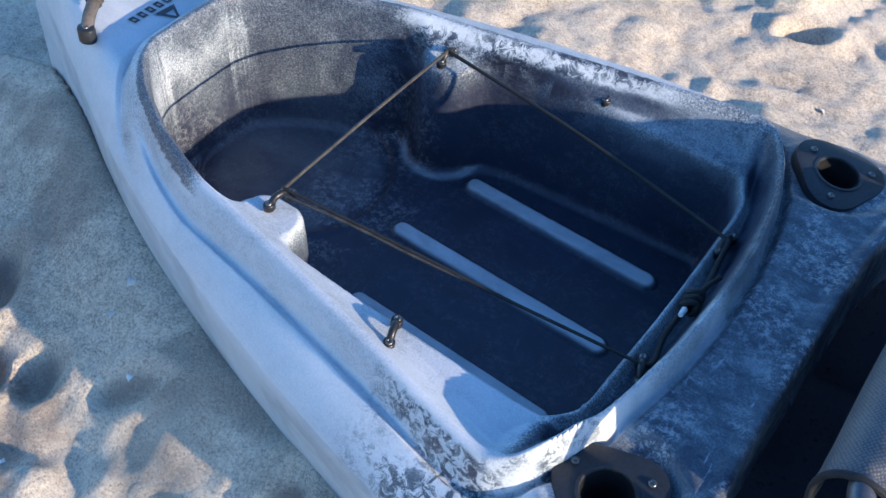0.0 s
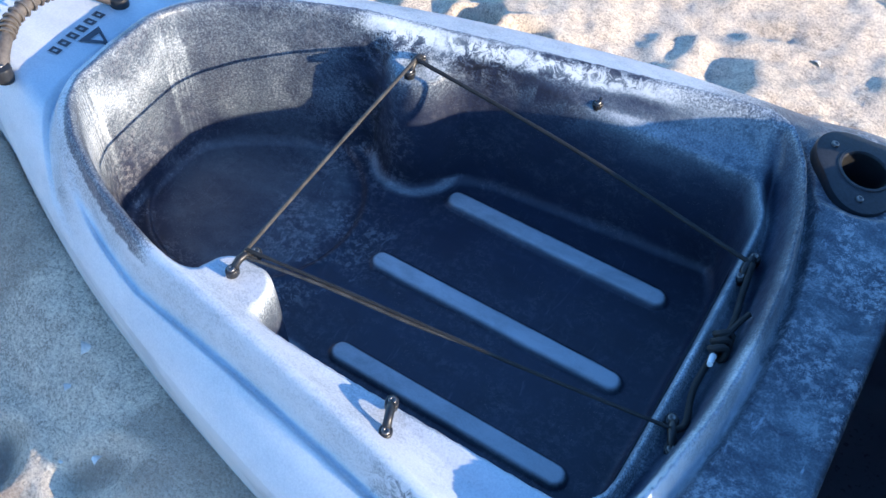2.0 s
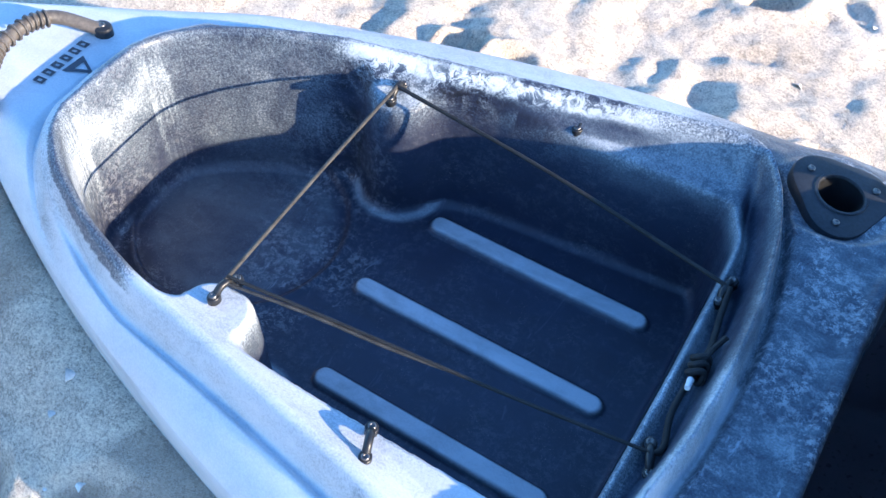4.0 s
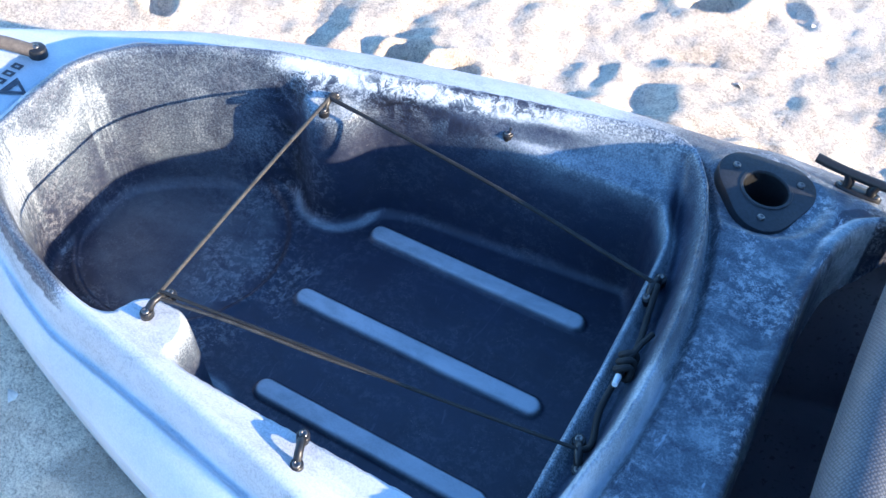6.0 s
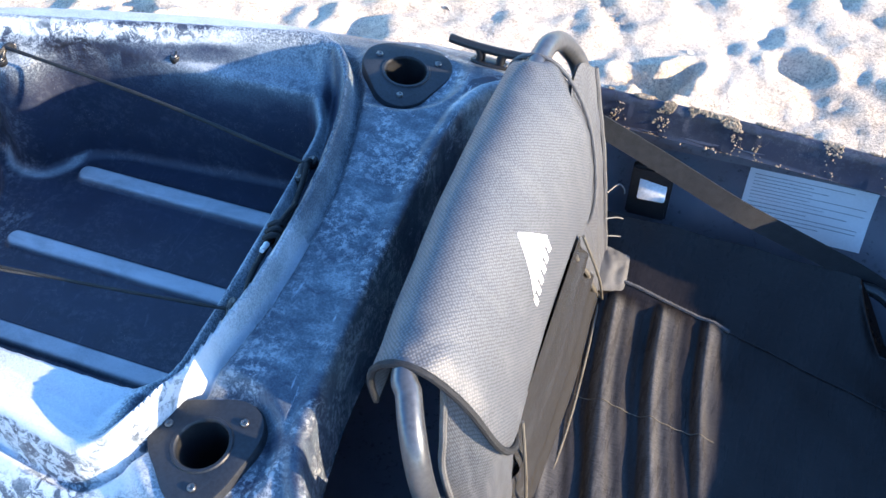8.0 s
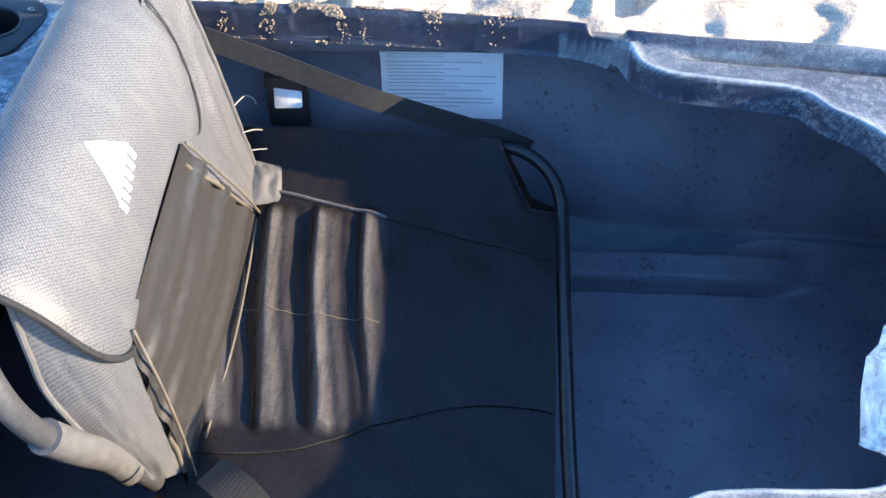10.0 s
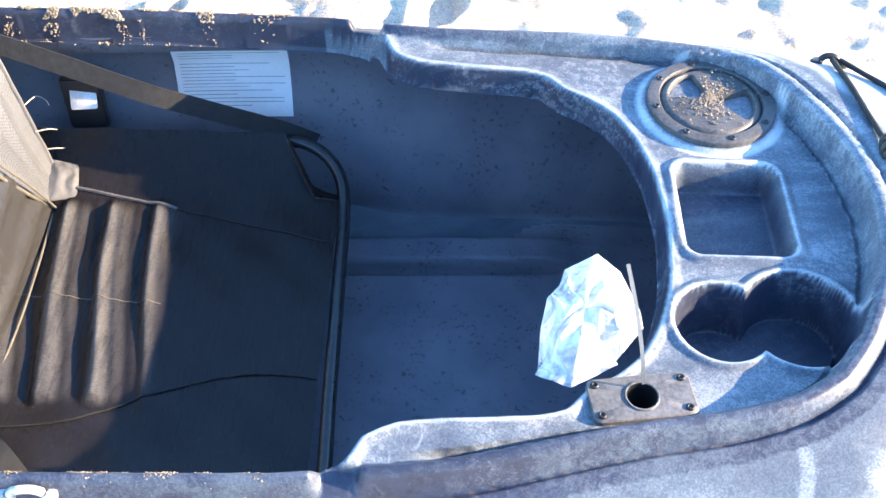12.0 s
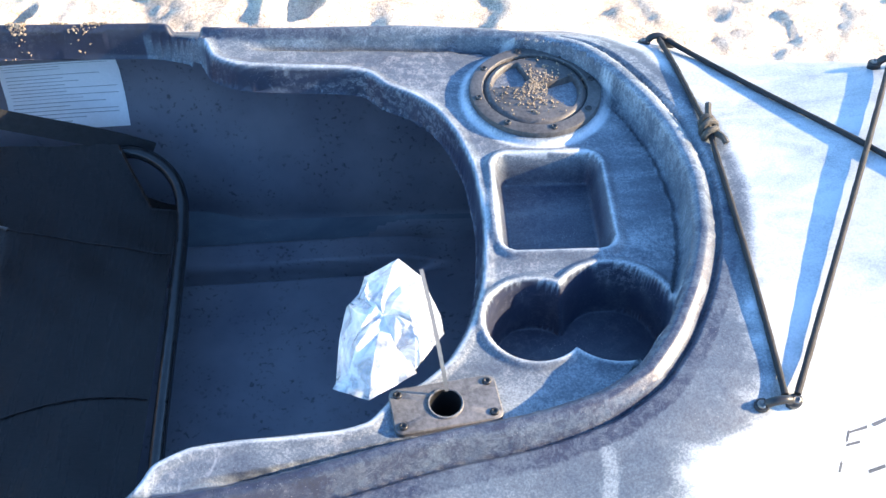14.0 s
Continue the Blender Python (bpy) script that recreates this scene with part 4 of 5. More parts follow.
def build_rod_holder(x, y, z, turn, mirror, lean):
    """Flush rod holder: a rounded three-cornered flange with a deep round tube."""
    n = 60
    bm = bmesh.new()
    out = []
    for k in range(n):
        t = 2 * math.pi * k / n
        r = 0.0535 + 0.0065 * math.cos(3 * t)
        out.append(Vector((r * math.cos(t) * 1.05, r * math.sin(t), 0)))
    def ring(scale, zz):
        return [bm.verts.new((p.x * scale, p.y * scale, zz)) for p in out]
    def circle(r, zz, dx=0.0):
        return [bm.verts.new((r * math.cos(2 * math.pi * k / n) + dx, r * math.sin(2 * math.pi * k / n), zz)) for k in range(n)]
    rings = [ring(1.0, -0.012), ring(1.0, -0.001), ring(0.975, 0.0035), ring(0.93, 0.0042), circle(0.0300, 0.0042), circle(0.0290, 0.0058), circle(0.0262, 0.0058), circle(0.0248, 0.004), circle(0.024, -0.012), circle(0.023, -0.098), circle(0.001, -0.099)]
    for a, b in zip(rings, rings[1:]):
        for k in range(n):
            bm.faces.new((a[k], a[(k + 1) % n], b[(k + 1) % n], b[k]))
    h = part("rod_holder", bm, M_DARK, KAYAK, "dark grey flush rod holder dusted with sand")
    h.matrix_basis = pose(x, y, z, lean, 0, turn)
    part("bore", lathe([(0.0243, 0.0030), (0.0234, -0.010), (0.0222, -0.085), (0.0001, -0.086)], 40), M_BLACK, h, "black rod tube")
    screws(h, [(0.044 * math.cos(radians(a)), 0.042 * math.sin(radians(a)), 0.005) for a in (0, 120, 240)])


build_rod_holder(RODS[0][0], RODS[0][1], RODS[0][2] - 0.003, -80, 1, -6)
build_rod_holder(RODS[1][0], RODS[1][1], RODS[1][2] - 0.003, -75, 1, 6)


WELLS = (143, 350)


def build_hatch():
    base = float(console_at(HATCH[0])) + 0.006
    bm = lathe([(0.076, -0.012), (0.076, 0.003), (0.0745, 0.006), (0.070, 0.007), (0.0615, 0.007), (0.060, 0.005), (0.060, -0.005)], 64)
    h = part("hatch", bm, M_LID, KAYAK, "round dark grey screw-in hatch with sand on it")
    h.matrix_basis = pose(HATCH[0], HATCH[1], base, 0, 2.5, 0)
    # the lid: a disc with two wedge-shaped finger wells
    nr, na = 26, 120
    bm = bmesh.new()
    rows = []
    for i in range(nr):
        r = 0.0588 * i / (nr - 1)
        row = []
        for k in range(na):
            t = 2 * math.pi * k / na
            zz = 0.0065 + 0.0025 * (1 - (r / 0.0588) ** 2)
            if r > 0.0545:
                zz -= 0.004 * (r - 0.0545) / 0.0043
            wedge = max(float(smooth(33, 28, abs((math.degrees(t) - a + 180) % 360 - 180))) for a in WELLS)
            well = wedge * float(smooth(0.014, 0.017, r)) * float(smooth(0.050, 0.047, r))
            row.append(bm.verts.new((max(r, 1e-5) * math.cos(t), max(r, 1e-5) * math.sin(t), zz - 0.028 * well)))
        rows.append(row)
    for a, b in zip(rows, rows[1:]):
        for k in range(na):
            bm.faces.new((a[k], b[k], b[(k + 1) % na], a[(k + 1) % na]))
    part("lid", bm, M_LID, h, "dark lid with two finger wells")
    screws(h, [(0.0675 * math.cos(radians(a)), 0.0675 * math.sin(radians(a)), 0.007) for a in range(12, 372, 45)], True)
    rng = random.Random(5)
    bm = bmesh.new()
    for _ in range(720):
        r, t = 0.052 * abs(rng.gauss(0, 0.52)), rng.uniform(0, 2 * math.pi)
        if r > 0.057 or (0.013 < r < 0.051 and min(abs((math.degrees(t) - a + 180) % 360 - 180) for a in WELLS) < 34):
            continue
        s = rng.uniform(0.0006, 0.0017)
        m = pose(r * math.cos(t), r * math.sin(t), 0.0092, rng.uniform(0, 360), rng.uniform(0, 360), 0) @ Matrix.Diagonal((s, s * 0.8, s * 0.7, 1))
        bmesh.ops.create_icosphere(bm, subdivisions=1, radius=1, matrix=m)
    tagged(part("loose_sand", bm, M_GRAIN, h, "coarse grains of beach sand"), kind="stuff")


build_hatch()


def build_plate():
    """Flat mounting plate with a round socket."""
    bm = bmesh.new()
    corners = rounded(0.098, 0.048, 0.008)
    out = []
    for (ax, ay), (bx, by) in zip(corners, corners[1:] + corners[:1]):
        steps = max(1, int(math.hypot(bx - ax, by - ay) / 0.0035))
        out += [(ax + (bx - ax) * k / steps, ay + (by - ay) * k / steps) for k in range(steps)]
    def ring(f, z):
        return [bm.verts.new((x * (1 - f / 0.049), y * (1 - f / 0.024), z)) for x, y in out]
    def hole(r, z):
        return [bm.verts.new((r * x / math.hypot(x, y), r * y / math.hypot(x, y), z)) for x, y in out]
    rings = [ring(0, -0.006), ring(0, 0.0048), ring(0.0012, 0.006), hole(0.0160, 0.006), hole(0.0160, -0.042), hole(0.0005, -0.042)]
    for a, b in zip(rings, rings[1:]):
        for k in range(len(out)):
            bm.faces.new((a[k], a[(k + 1) % len(out)], b[(k + 1) % len(out)], b[k]))
    p = part("mount_plate", bm, M_PLATE, KAYAK, "scuffed grey rod mount plate with a socket")
    p.matrix_basis = pose(PLATE[0], PLATE[1], float(console_at(PLATE[0])) + 0.0005, 0, 2, 8)
    bm = lathe([(0.0166, 0.005), (0.0163, 0.0072), (0.0155, 0.0077), (0.0143, 0.0072), (0.0139, 0.004)], 32)
    part("socket", bm, M_PLATE, p, "raised round socket rim")
    bm = lathe([(0.0141, 0.0066), (0.0136, 0.002), (0.0132, -0.034), (0.0001, -0.034)], 32)
    part("socket_bore", bm, M_BLACK, p, "dark socket bore")
    screws(p, [(a * 0.041, b * 0.0165, 0.006) for a in (-1, 1) for b in (-1, 1)], True)


build_plate()


def build_handle():
    """Stern carry handle: a ribbed grip bowed between two feet."""
    feet = ((-1.108, -0.084, 0.346), (-1.082, 0.082, 0.346))
    bm = tube([feet[0], (-1.122, -0.062, 0.360), (-1.140, -0.025, 0.368), (-1.142, 0.020, 0.369), (-1.128, 0.055, 0.364), feet[1]], 0.0085, 14, 8)
    h = part("carry_handle", bm, M_GRIP, KAYAK, "brown-grey moulded carry handle")
    line = curve_points([(-1.128, -0.052, 0.364), (-1.140, -0.025, 0.368), (-1.142, 0.020, 0.369), (-1.132, 0.048, 0.366)], 8)
    bm = bmesh.new()
    for a, b, c in zip(line[::2], line[1::2], line[2::2]):
        d = (c - a).normalized()
        s = d.cross(Vector((0, 0, 1))).normalized()
        u = s.cross(d)
        tube([b + 0.0098 * (math.cos(t) * s + math.sin(t) * u) for t in np.linspace(0, 2 * math.pi, 13)], 0.0019, 6, 1, True, bm=bm)
    part("grip_ribs", bm, M_GRIP, h)
    for x, y, z in feet:
        bm = slab([(x + 0.013 * math.cos(t), y + 0.011 * math.sin(t)) for t in np.linspace(0, 2 * math.pi, 17)[:-1]], z - 0.012, z + 0.008, 0.003)
        part("handle_foot", bm, M_BLACK, h, "black handle end cap")
        screws(h, ((x, y, z + 0.008),))


build_handle()


def decal(name, pts, mat, label="", hole=None):
    """A thin printed shape that follows the deck."""
    bm = bmesh.new()
    if hole:
        steps = 10
        def walk_round(ps):
            return [tuple(ps[i][c] + (ps[(i + 1) % len(ps)][c] - ps[i][c]) * k / steps for c in (0, 1)) for i in range(len(ps)) for k in range(steps)]
        wide, slim = walk_round(pts), walk_round(hole)
        loops = []
        for w in (0, 0.33, 0.67, 1.0):
            xy = np.array(wide) * (1 - w) + np.array(slim) * w
            zs = deck_height(xy[:, 0], xy[:, 1])[0] + 0.0014
            loops.append([bm.verts.new((u, v, c)) for (u, v), c in zip(xy, zs)])
        for a, b in zip(loops, loops[1:]):
            for k in range(len(a)):
                bm.faces.new((a[k], a[(k + 1) % len(a)], b[(k + 1) % len(a)], b[k]))
    else:
        bm.faces.new([bm.verts.new((x, y, deck_z(x, y))) for x, y in pts])
    return part(name, bm, mat, KAYAK, label, False)


def shrink(pts, f, shift=(0, 0)):
    cx, cy = sum(p[0] for p in pts) / len(pts), sum(p[1] for p in pts) / len(pts)
    return [(cx + (x - cx) * f + shift[0], cy + (y - cy) * f + shift[1]) for x, y in pts]


TRIANGLE = [(-1.075, 0.002), (-1.041, 0.019), (-1.073, 0.036)]
decal("emblem", TRIANGLE, M_DECAL, "dark triangular emblem on the stern deck", shrink(TRIANGLE, 0.42, (0.003, 0.001)))
for k in range(6):
    y0 = 0.056 - 0.0150 * k
    x0 = -1.095 + 0.0004 * k
    decal("lettering_bar", [(x0, y0), (x0, y0 - 0.0095), (x0 + 0.0145, y0 - 0.0085), (x0 + 0.0145, y0 + 0.001)], M_DECAL, "", [(x0 + 0.0045, y0 - 0.003), (x0 + 0.0045, y0 - 0.0065), (x0 + 0.010, y0 - 0.0058), (x0 + 0.010, y0 - 0.0022)])
for pts in ([(1.130, -0.290), (1.1325, -0.2905), (1.1435, -0.2625), (1.141, -0.262)], [(1.1415, -0.2645), (1.1435, -0.2625), (1.160, -0.2575), (1.160, -0.2600)], [(1.138, -0.2735), (1.139, -0.2715), (1.1525, -0.2680), (1.1525, -0.2700)],
            [(1.164, -0.2565), (1.1665, -0.2585), (1.182, -0.2530), (1.180, -0.2510)], [(1.160, -0.2860), (1.1615, -0.2880), (1.178, -0.2830), (1.177, -0.2810)]):
    decal("lettering_bar", pts, M_DECAL)


# ---- the sticker inside the cockpit ----
def liner_y(x, z):
    half = float(edge_at(np.array([x]))[0]) - 0.012
    zs, fs = (0.10, 0.15, 0.19, 0.228, 0.258, 0.284, 0.310), (0.925, 0.986, 1.038, 1.064, 1.050, 0.97, 0.86)
    return half * float(np.interp(z, zs, fs))


def sticker_patch(x0, x1, z0, z1, off, cut=0.0, nx=14, nz=10):
    bm = bmesh.new()
    grid = []
    for j in range(nz + 1):
        z = z0 + (z1 - z0) * j / nz
        row = []
        for i in range(nx + 1):
            x = x0 + (x1 - x0) * i / nx
            x = max(x, x0 + cut * (1 - j / (nz * 0.12)) if j < nz * 0.12 else x)
            row.append(bm.verts.new((x, liner_y(x, z) - off, z)))
        grid.append(row)
    for a, b in zip(grid, grid[1:]):
        for i in range(nx):
            bm.faces.new((a[i], a[i + 1], b[i + 1], b[i]))
    return bm


STX0, STX1, STZ0, STZ1 = 0.210, 0.372, 0.151, 0.258
sticker = part("warning_sticker", sticker_patch(STX0, STX1, STZ0, STZ1, 0.0022, 0.048), M_PAPER, KAYAK, "white paper sticker with rows of small print")
part("sticker_band", sticker_patch(STX0, STX0 + 0.07, STZ1 - 0.003, STZ1, 0.0027, 0.0, 6, 1), M_AMBER, sticker, "amber strip along the sticker's edge")
part("heading_bar", sticker_patch(STX0 + 0.062, STX0 + 0.110, STZ1 - 0.0085, STZ1 - 0.0050, 0.0027, 0.0, 6, 1), M_INK, sticker)
rng = random.Random(3)
for k in range(20):
    z = STZ1 - 0.013 - 0.0049 * k
    bm = sticker_patch(STX0 + 0.008 + (0.012 if k > 17 else 0), STX1 - 0.008 - rng.choice((0.0, 0.004, 0.02, 0.05, 0.07)), z - 0.0009, z, 0.0027, 0.0, 8, 1)
    part("print_bar", bm, M_INK, sticker)


# ---- sand stuck to the rim, small shells on the beach ----
def crumbs(name, spots, seed, mat, parent, label):
    """Many small uneven grains as one mesh; spots are (x, y, z, size)."""
    rng = np.random.default_rng(seed)
    g = (1 + 5 ** 0.5) / 2
    ico = np.array([(-1, g, 0), (1, g, 0), (-1, -g, 0), (1, -g, 0), (0, -1, g), (0, 1, g), (0, -1, -g), (0, 1, -g), (g, 0, -1), (g, 0, 1), (-g, 0, -1), (-g, 0, 1)]) / 1.9
    tri = np.array([(0, 11, 5), (0, 5, 1), (0, 1, 7), (0, 7, 10), (0, 10, 11), (1, 5, 9), (5, 11, 4), (11, 10, 2), (10, 7, 6), (7, 1, 8), (3, 9, 4), (3, 4, 2), (3, 2, 6), (3, 6, 8), (3, 8, 9), (4, 9, 5), (2, 4, 11), (6, 2, 10), (8, 6, 7), (9, 8, 1)])
    verts, faces = [], []
    for k, (x, y, z, s) in enumerate(spots):
        v = ico * rng.uniform(0.6, 1.3, (12, 1)) * s * rng.uniform(0.5, 1.1, (1, 3)) + (x, y, z)
        verts += v.tolist()
        faces += (tri + 12 * k).tolist()
    return tagged(put(name, mesh_of(name, verts, faces, mat, False), parent, label), kind="stuff")


def rim_crumbs(count, seed, sizes, far):
    rng = random.Random(seed)
    xs, ys, ss = [], [], []
    while len(xs) < count:
        if far:
            x, y = 0.02 + 0.30 * abs(rng.gauss(0, 0.5)), 0.342 + rng.gauss(0, 0.006)
        else:
            x, y = rng.uniform(0.06, 0.46), -0.316 + rng.gauss(0, 0.005)
        if x > 0.45 or noise.noise(Vector((x * 40, y * 70, seed))) < 0.05:
            continue
        xs.append(x)
        ys.append(y)
        ss.append(rng.uniform(*sizes) * (0.5 + rng.random()))
    zs = deck_height(np.array(xs), np.array(ys))[0]
    return list(zip(xs, ys, zs + (0.0012 if far else 0.0), ss))


crumbs("sand_clumps", rim_crumbs(3800, 11, (0.0007, 0.0020), True), 11, M_GRAIN, KAYAK, "damp sand clinging to the cockpit rim")
crumbs("sand_clumps", rim_crumbs(700, 12, (0.0004, 0.0012), False), 12, M_GRAIN, KAYAK, "damp sand clinging to the cockpit rim")


def build_shells():
    rng = random.Random(21)
    spots = [(-0.905, -0.235), (-0.900, -0.278), (-0.860, -0.345), (-0.815, -0.328)]
    spots += [(rng.uniform(-1.5, -0.55), rng.uniform(-0.62, -0.33)) for _ in range(14)] + [(rng.uniform(-0.6, 1.4), rng.uniform(0.55, 1.2)) for _ in range(12)]
    for x, y in spots:
        s = rng.uniform(0.004, 0.010)
        bm = bmesh.new()
        rows = []
        for i in range(5):
            v = i / 4
            rows.append([bm.verts.new((s * (u - 0.5) * 2 * (0.4 + 0.6 * v), s * 1.3 * (v - 0.5), s * 0.55 * (1 - (2 * u - 1) ** 2) * (0.4 + 0.6 * v))) for u in np.linspace(0, 1, 7)])
        for a, b in zip(rows, rows[1:]):
            for k in range(6):
                bm.faces.new((a[k], a[k + 1], b[k + 1], b[k]))
        ob = tagged(part("shell", bm, M_SHELL), "small white broken shell lying on sand", "shell", "shells on the beach")
        ob.matrix_basis = pose(x, y, sand_height(x, y) + 0.0005, rng.uniform(-15, 15), rng.uniform(-15, 15), rng.uniform(0, 360))


build_shells()


# ---- the seat ----
SEAT = thing("folding_seat", "folding kayak seat of black cloth on a tube frame", "seat")
SC = 0.012


def tube_part(name, pts, r, mat, label="", parent=None, sides=14):
    return part(name, tube(pts, r, sides, 8), mat, parent or SEAT, label)


tube_part("seat_frame", [(0.03, 0.296, 0.148), (0.20, 0.302, 0.150), (0.33, 0.306, 0.156), (0.37, 0.307, 0.164), (0.40, 0.303, 0.163), (0.430, 0.286, 0.152), (0.449, 0.258, 0.136), (0.455, 0.21, 0.120), (0.457, 0.10, 0.112), (0.461, -0.08, 0.112), (0.465, -0.194, 0.118), (0.460, -0.245, 0.136), (0.438, -0.274, 0.152), (0.39, -0.285, 0.160), (0.20, -0.282, 0.150), (0.03, -0.280, 0.148)], 0.0088, M_STEEL, "glossy black steel tube")
tube_part("backrest_frame", [(0.030, -0.180, 0.150), (0.014, -0.205, 0.25), (0.000, -0.242, 0.345), (-0.008, -0.252, 0.405), (-0.020, -0.240, 0.450), (-0.036, -0.208, 0.473), (-0.048, -0.17, 0.479), (-0.050, 0.02, 0.481), (-0.046, 0.222, 0.479), (-0.040, 0.275, 0.471), (-0.028, 0.307, 0.440), (-0.010, 0.314, 0.395), (0.010, 0.292, 0.28), (0.030, 0.262, 0.160)], 0.0115, M_TUBE, "worn grey steel tube hoop")
tube_part("tube_sleeve", [(-0.001, -0.244, 0.352), (0.006, -0.226, 0.300), (0.014, -0.206, 0.25), (0.020, -0.195, 0.20)], 0.0165, M_PANEL, "dusty cloth sleeve round the hoop")


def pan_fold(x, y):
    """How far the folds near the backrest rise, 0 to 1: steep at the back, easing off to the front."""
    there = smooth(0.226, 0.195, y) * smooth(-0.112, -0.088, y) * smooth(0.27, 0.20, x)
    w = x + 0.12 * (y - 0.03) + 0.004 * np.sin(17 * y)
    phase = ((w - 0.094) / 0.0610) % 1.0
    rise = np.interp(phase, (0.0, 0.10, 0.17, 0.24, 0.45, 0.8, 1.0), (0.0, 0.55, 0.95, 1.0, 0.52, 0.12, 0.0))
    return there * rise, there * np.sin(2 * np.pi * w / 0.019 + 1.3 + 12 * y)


def pan_height(x, y):
    """The sagging seat cloth with folds near the backrest."""
    u = (y - SC) / 0.295
    z = 0.130 - 0.010 * smooth(0.1, 0.40, x) + (0.056 - 0.045 * smooth(0.37, 0.45, x)) * np.abs(u) ** 5
    rise, crimp = pan_fold(x, y)
    return z + 0.0115 * rise + 0.0010 * crimp + 0.0015 * np.sin(60 * x + 20 * y) * np.sin(45 * y)


def build_pan():
    xs, ys = np.linspace(0.03, 0.447, 180), np.linspace(-0.288, 0.309, 170)
    X, Y = np.meshgrid(xs, ys, indexing="ij")
    Z = pan_height(X, Y)
    # the two front corners are cut back to bare the tube
    cut = np.maximum(X - 0.372, 0)
    lim_hi, lim_lo = 0.309 - np.minimum(1.8 * cut, 0.075), -0.288 + 0.6 * cut
    mid = np.clip(Y, lim_lo, lim_hi)
    n = len(ys)
    verts = np.stack([X, mid, Z], -1).reshape(-1, 3)
    faces = [(i * n + j, (i + 1) * n + j, (i + 1) * n + j + 1, i * n + j + 1) for i in range(len(xs) - 1) for j in range(n - 1)]
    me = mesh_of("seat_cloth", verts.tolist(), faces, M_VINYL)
    # fold rise, which drives the painted sheen
    me.attributes.new("fold_light", "FLOAT", "POINT").data.foreach_set("value", pan_fold(X, Y)[0].astype(np.float32).ravel())
    put("seat_cloth", me, SEAT, "creased black coated cloth with sun sheen painted on its folds")
    for name, pts in (("seam", [(0.050, 0.243), (0.15, 0.224), (0.232, 0.206), (0.33, 0.185), (0.42, 0.163), (0.445, 0.160)]), ("seam", [(0.052, -0.136), (0.11, -0.134), (0.165, -0.126), (0.200, -0.112), (0.277, -0.078), (0.354, -0.055), (0.416, -0.056), (0.445, -0.060)])):
        line = [(q.x, q.y, float(pan_height(np.array(q.x), np.array(q.y))) + 0.0012) for q in curve_points([(x, y, 0.0) for x, y in pts], 8)]
        # the far seam is thicker and paler towards the backrest
        if pts[0][1] > 0:
            part("seam", tube(line[:17], 0.0026, 6, 1, True), M_PANEL, SEAT, "thicker pale stretch of the stitched seam")
            line = line[16:]
        part(name, tube(line, 0.0013, 6, 1, True), M_STRAP, SEAT, "stitched seam cord")
    line = [(x, 0.058 - 0.06 * (x - 0.06), float(pan_height(np.array(x), np.array(0.05))) + 0.0006) for x in np.linspace(0.06, 0.24, 40)]
    part("crease", tube(line, 0.0007, 5, 1, True), M_PIPE, SEAT, "pale worn crease across the cloth")


build_pan()


BOLSTER = ((-0.074, 0.425), (-0.078, 0.452), (-0.074, 0.474), (-0.060, 0.489), (-0.040, 0.4925), (-0.018, 0.482), (0.004, 0.460), (0.022, 0.432), (0.034, 0.402), (0.042, 0.372), (0.045, 0.348), (0.042, 0.334), (0.030, 0.328))


ROLL = [(p.x, p.z) for p in curve_points([(x, 0.0, z) for x, z in BOLSTER], 8)]


def bolster_point(s, t, lift=0.0):
    """s runs over the top from back (0) to front edge (1), t from the near end (0) to the far end (1)."""
    q = s * (len(ROLL) - 1)
    i = min(int(q), len(ROLL) - 2)
    f = q - i
    x = ROLL[i][0] * (1 - f) + ROLL[i + 1][0] * f
    z = ROLL[i][1] * (1 - f) + ROLL[i + 1][1] * f
    dx, dz = ROLL[i + 1][0] - ROLL[i][0], ROLL[i + 1][1] - ROLL[i][1]
    ln = math.hypot(dx, dz)
    x, z = x + dz / ln * -lift * -1 * -1, z + dx / ln * lift
    near = -0.188 + 0.062 * float(smooth(0.55, 1.0, s)) ** 1.5
    far = 0.226 - 0.075 * float(smooth(0.35, 1.0, s))
    y = near + (far - near) * t
    bow = -0.010 * (1 - (2 * t - 1) ** 2)
    return Vector((x + bow * 0.6, y, z + 0.006 * (1 - (2 * t - 1) ** 2)))


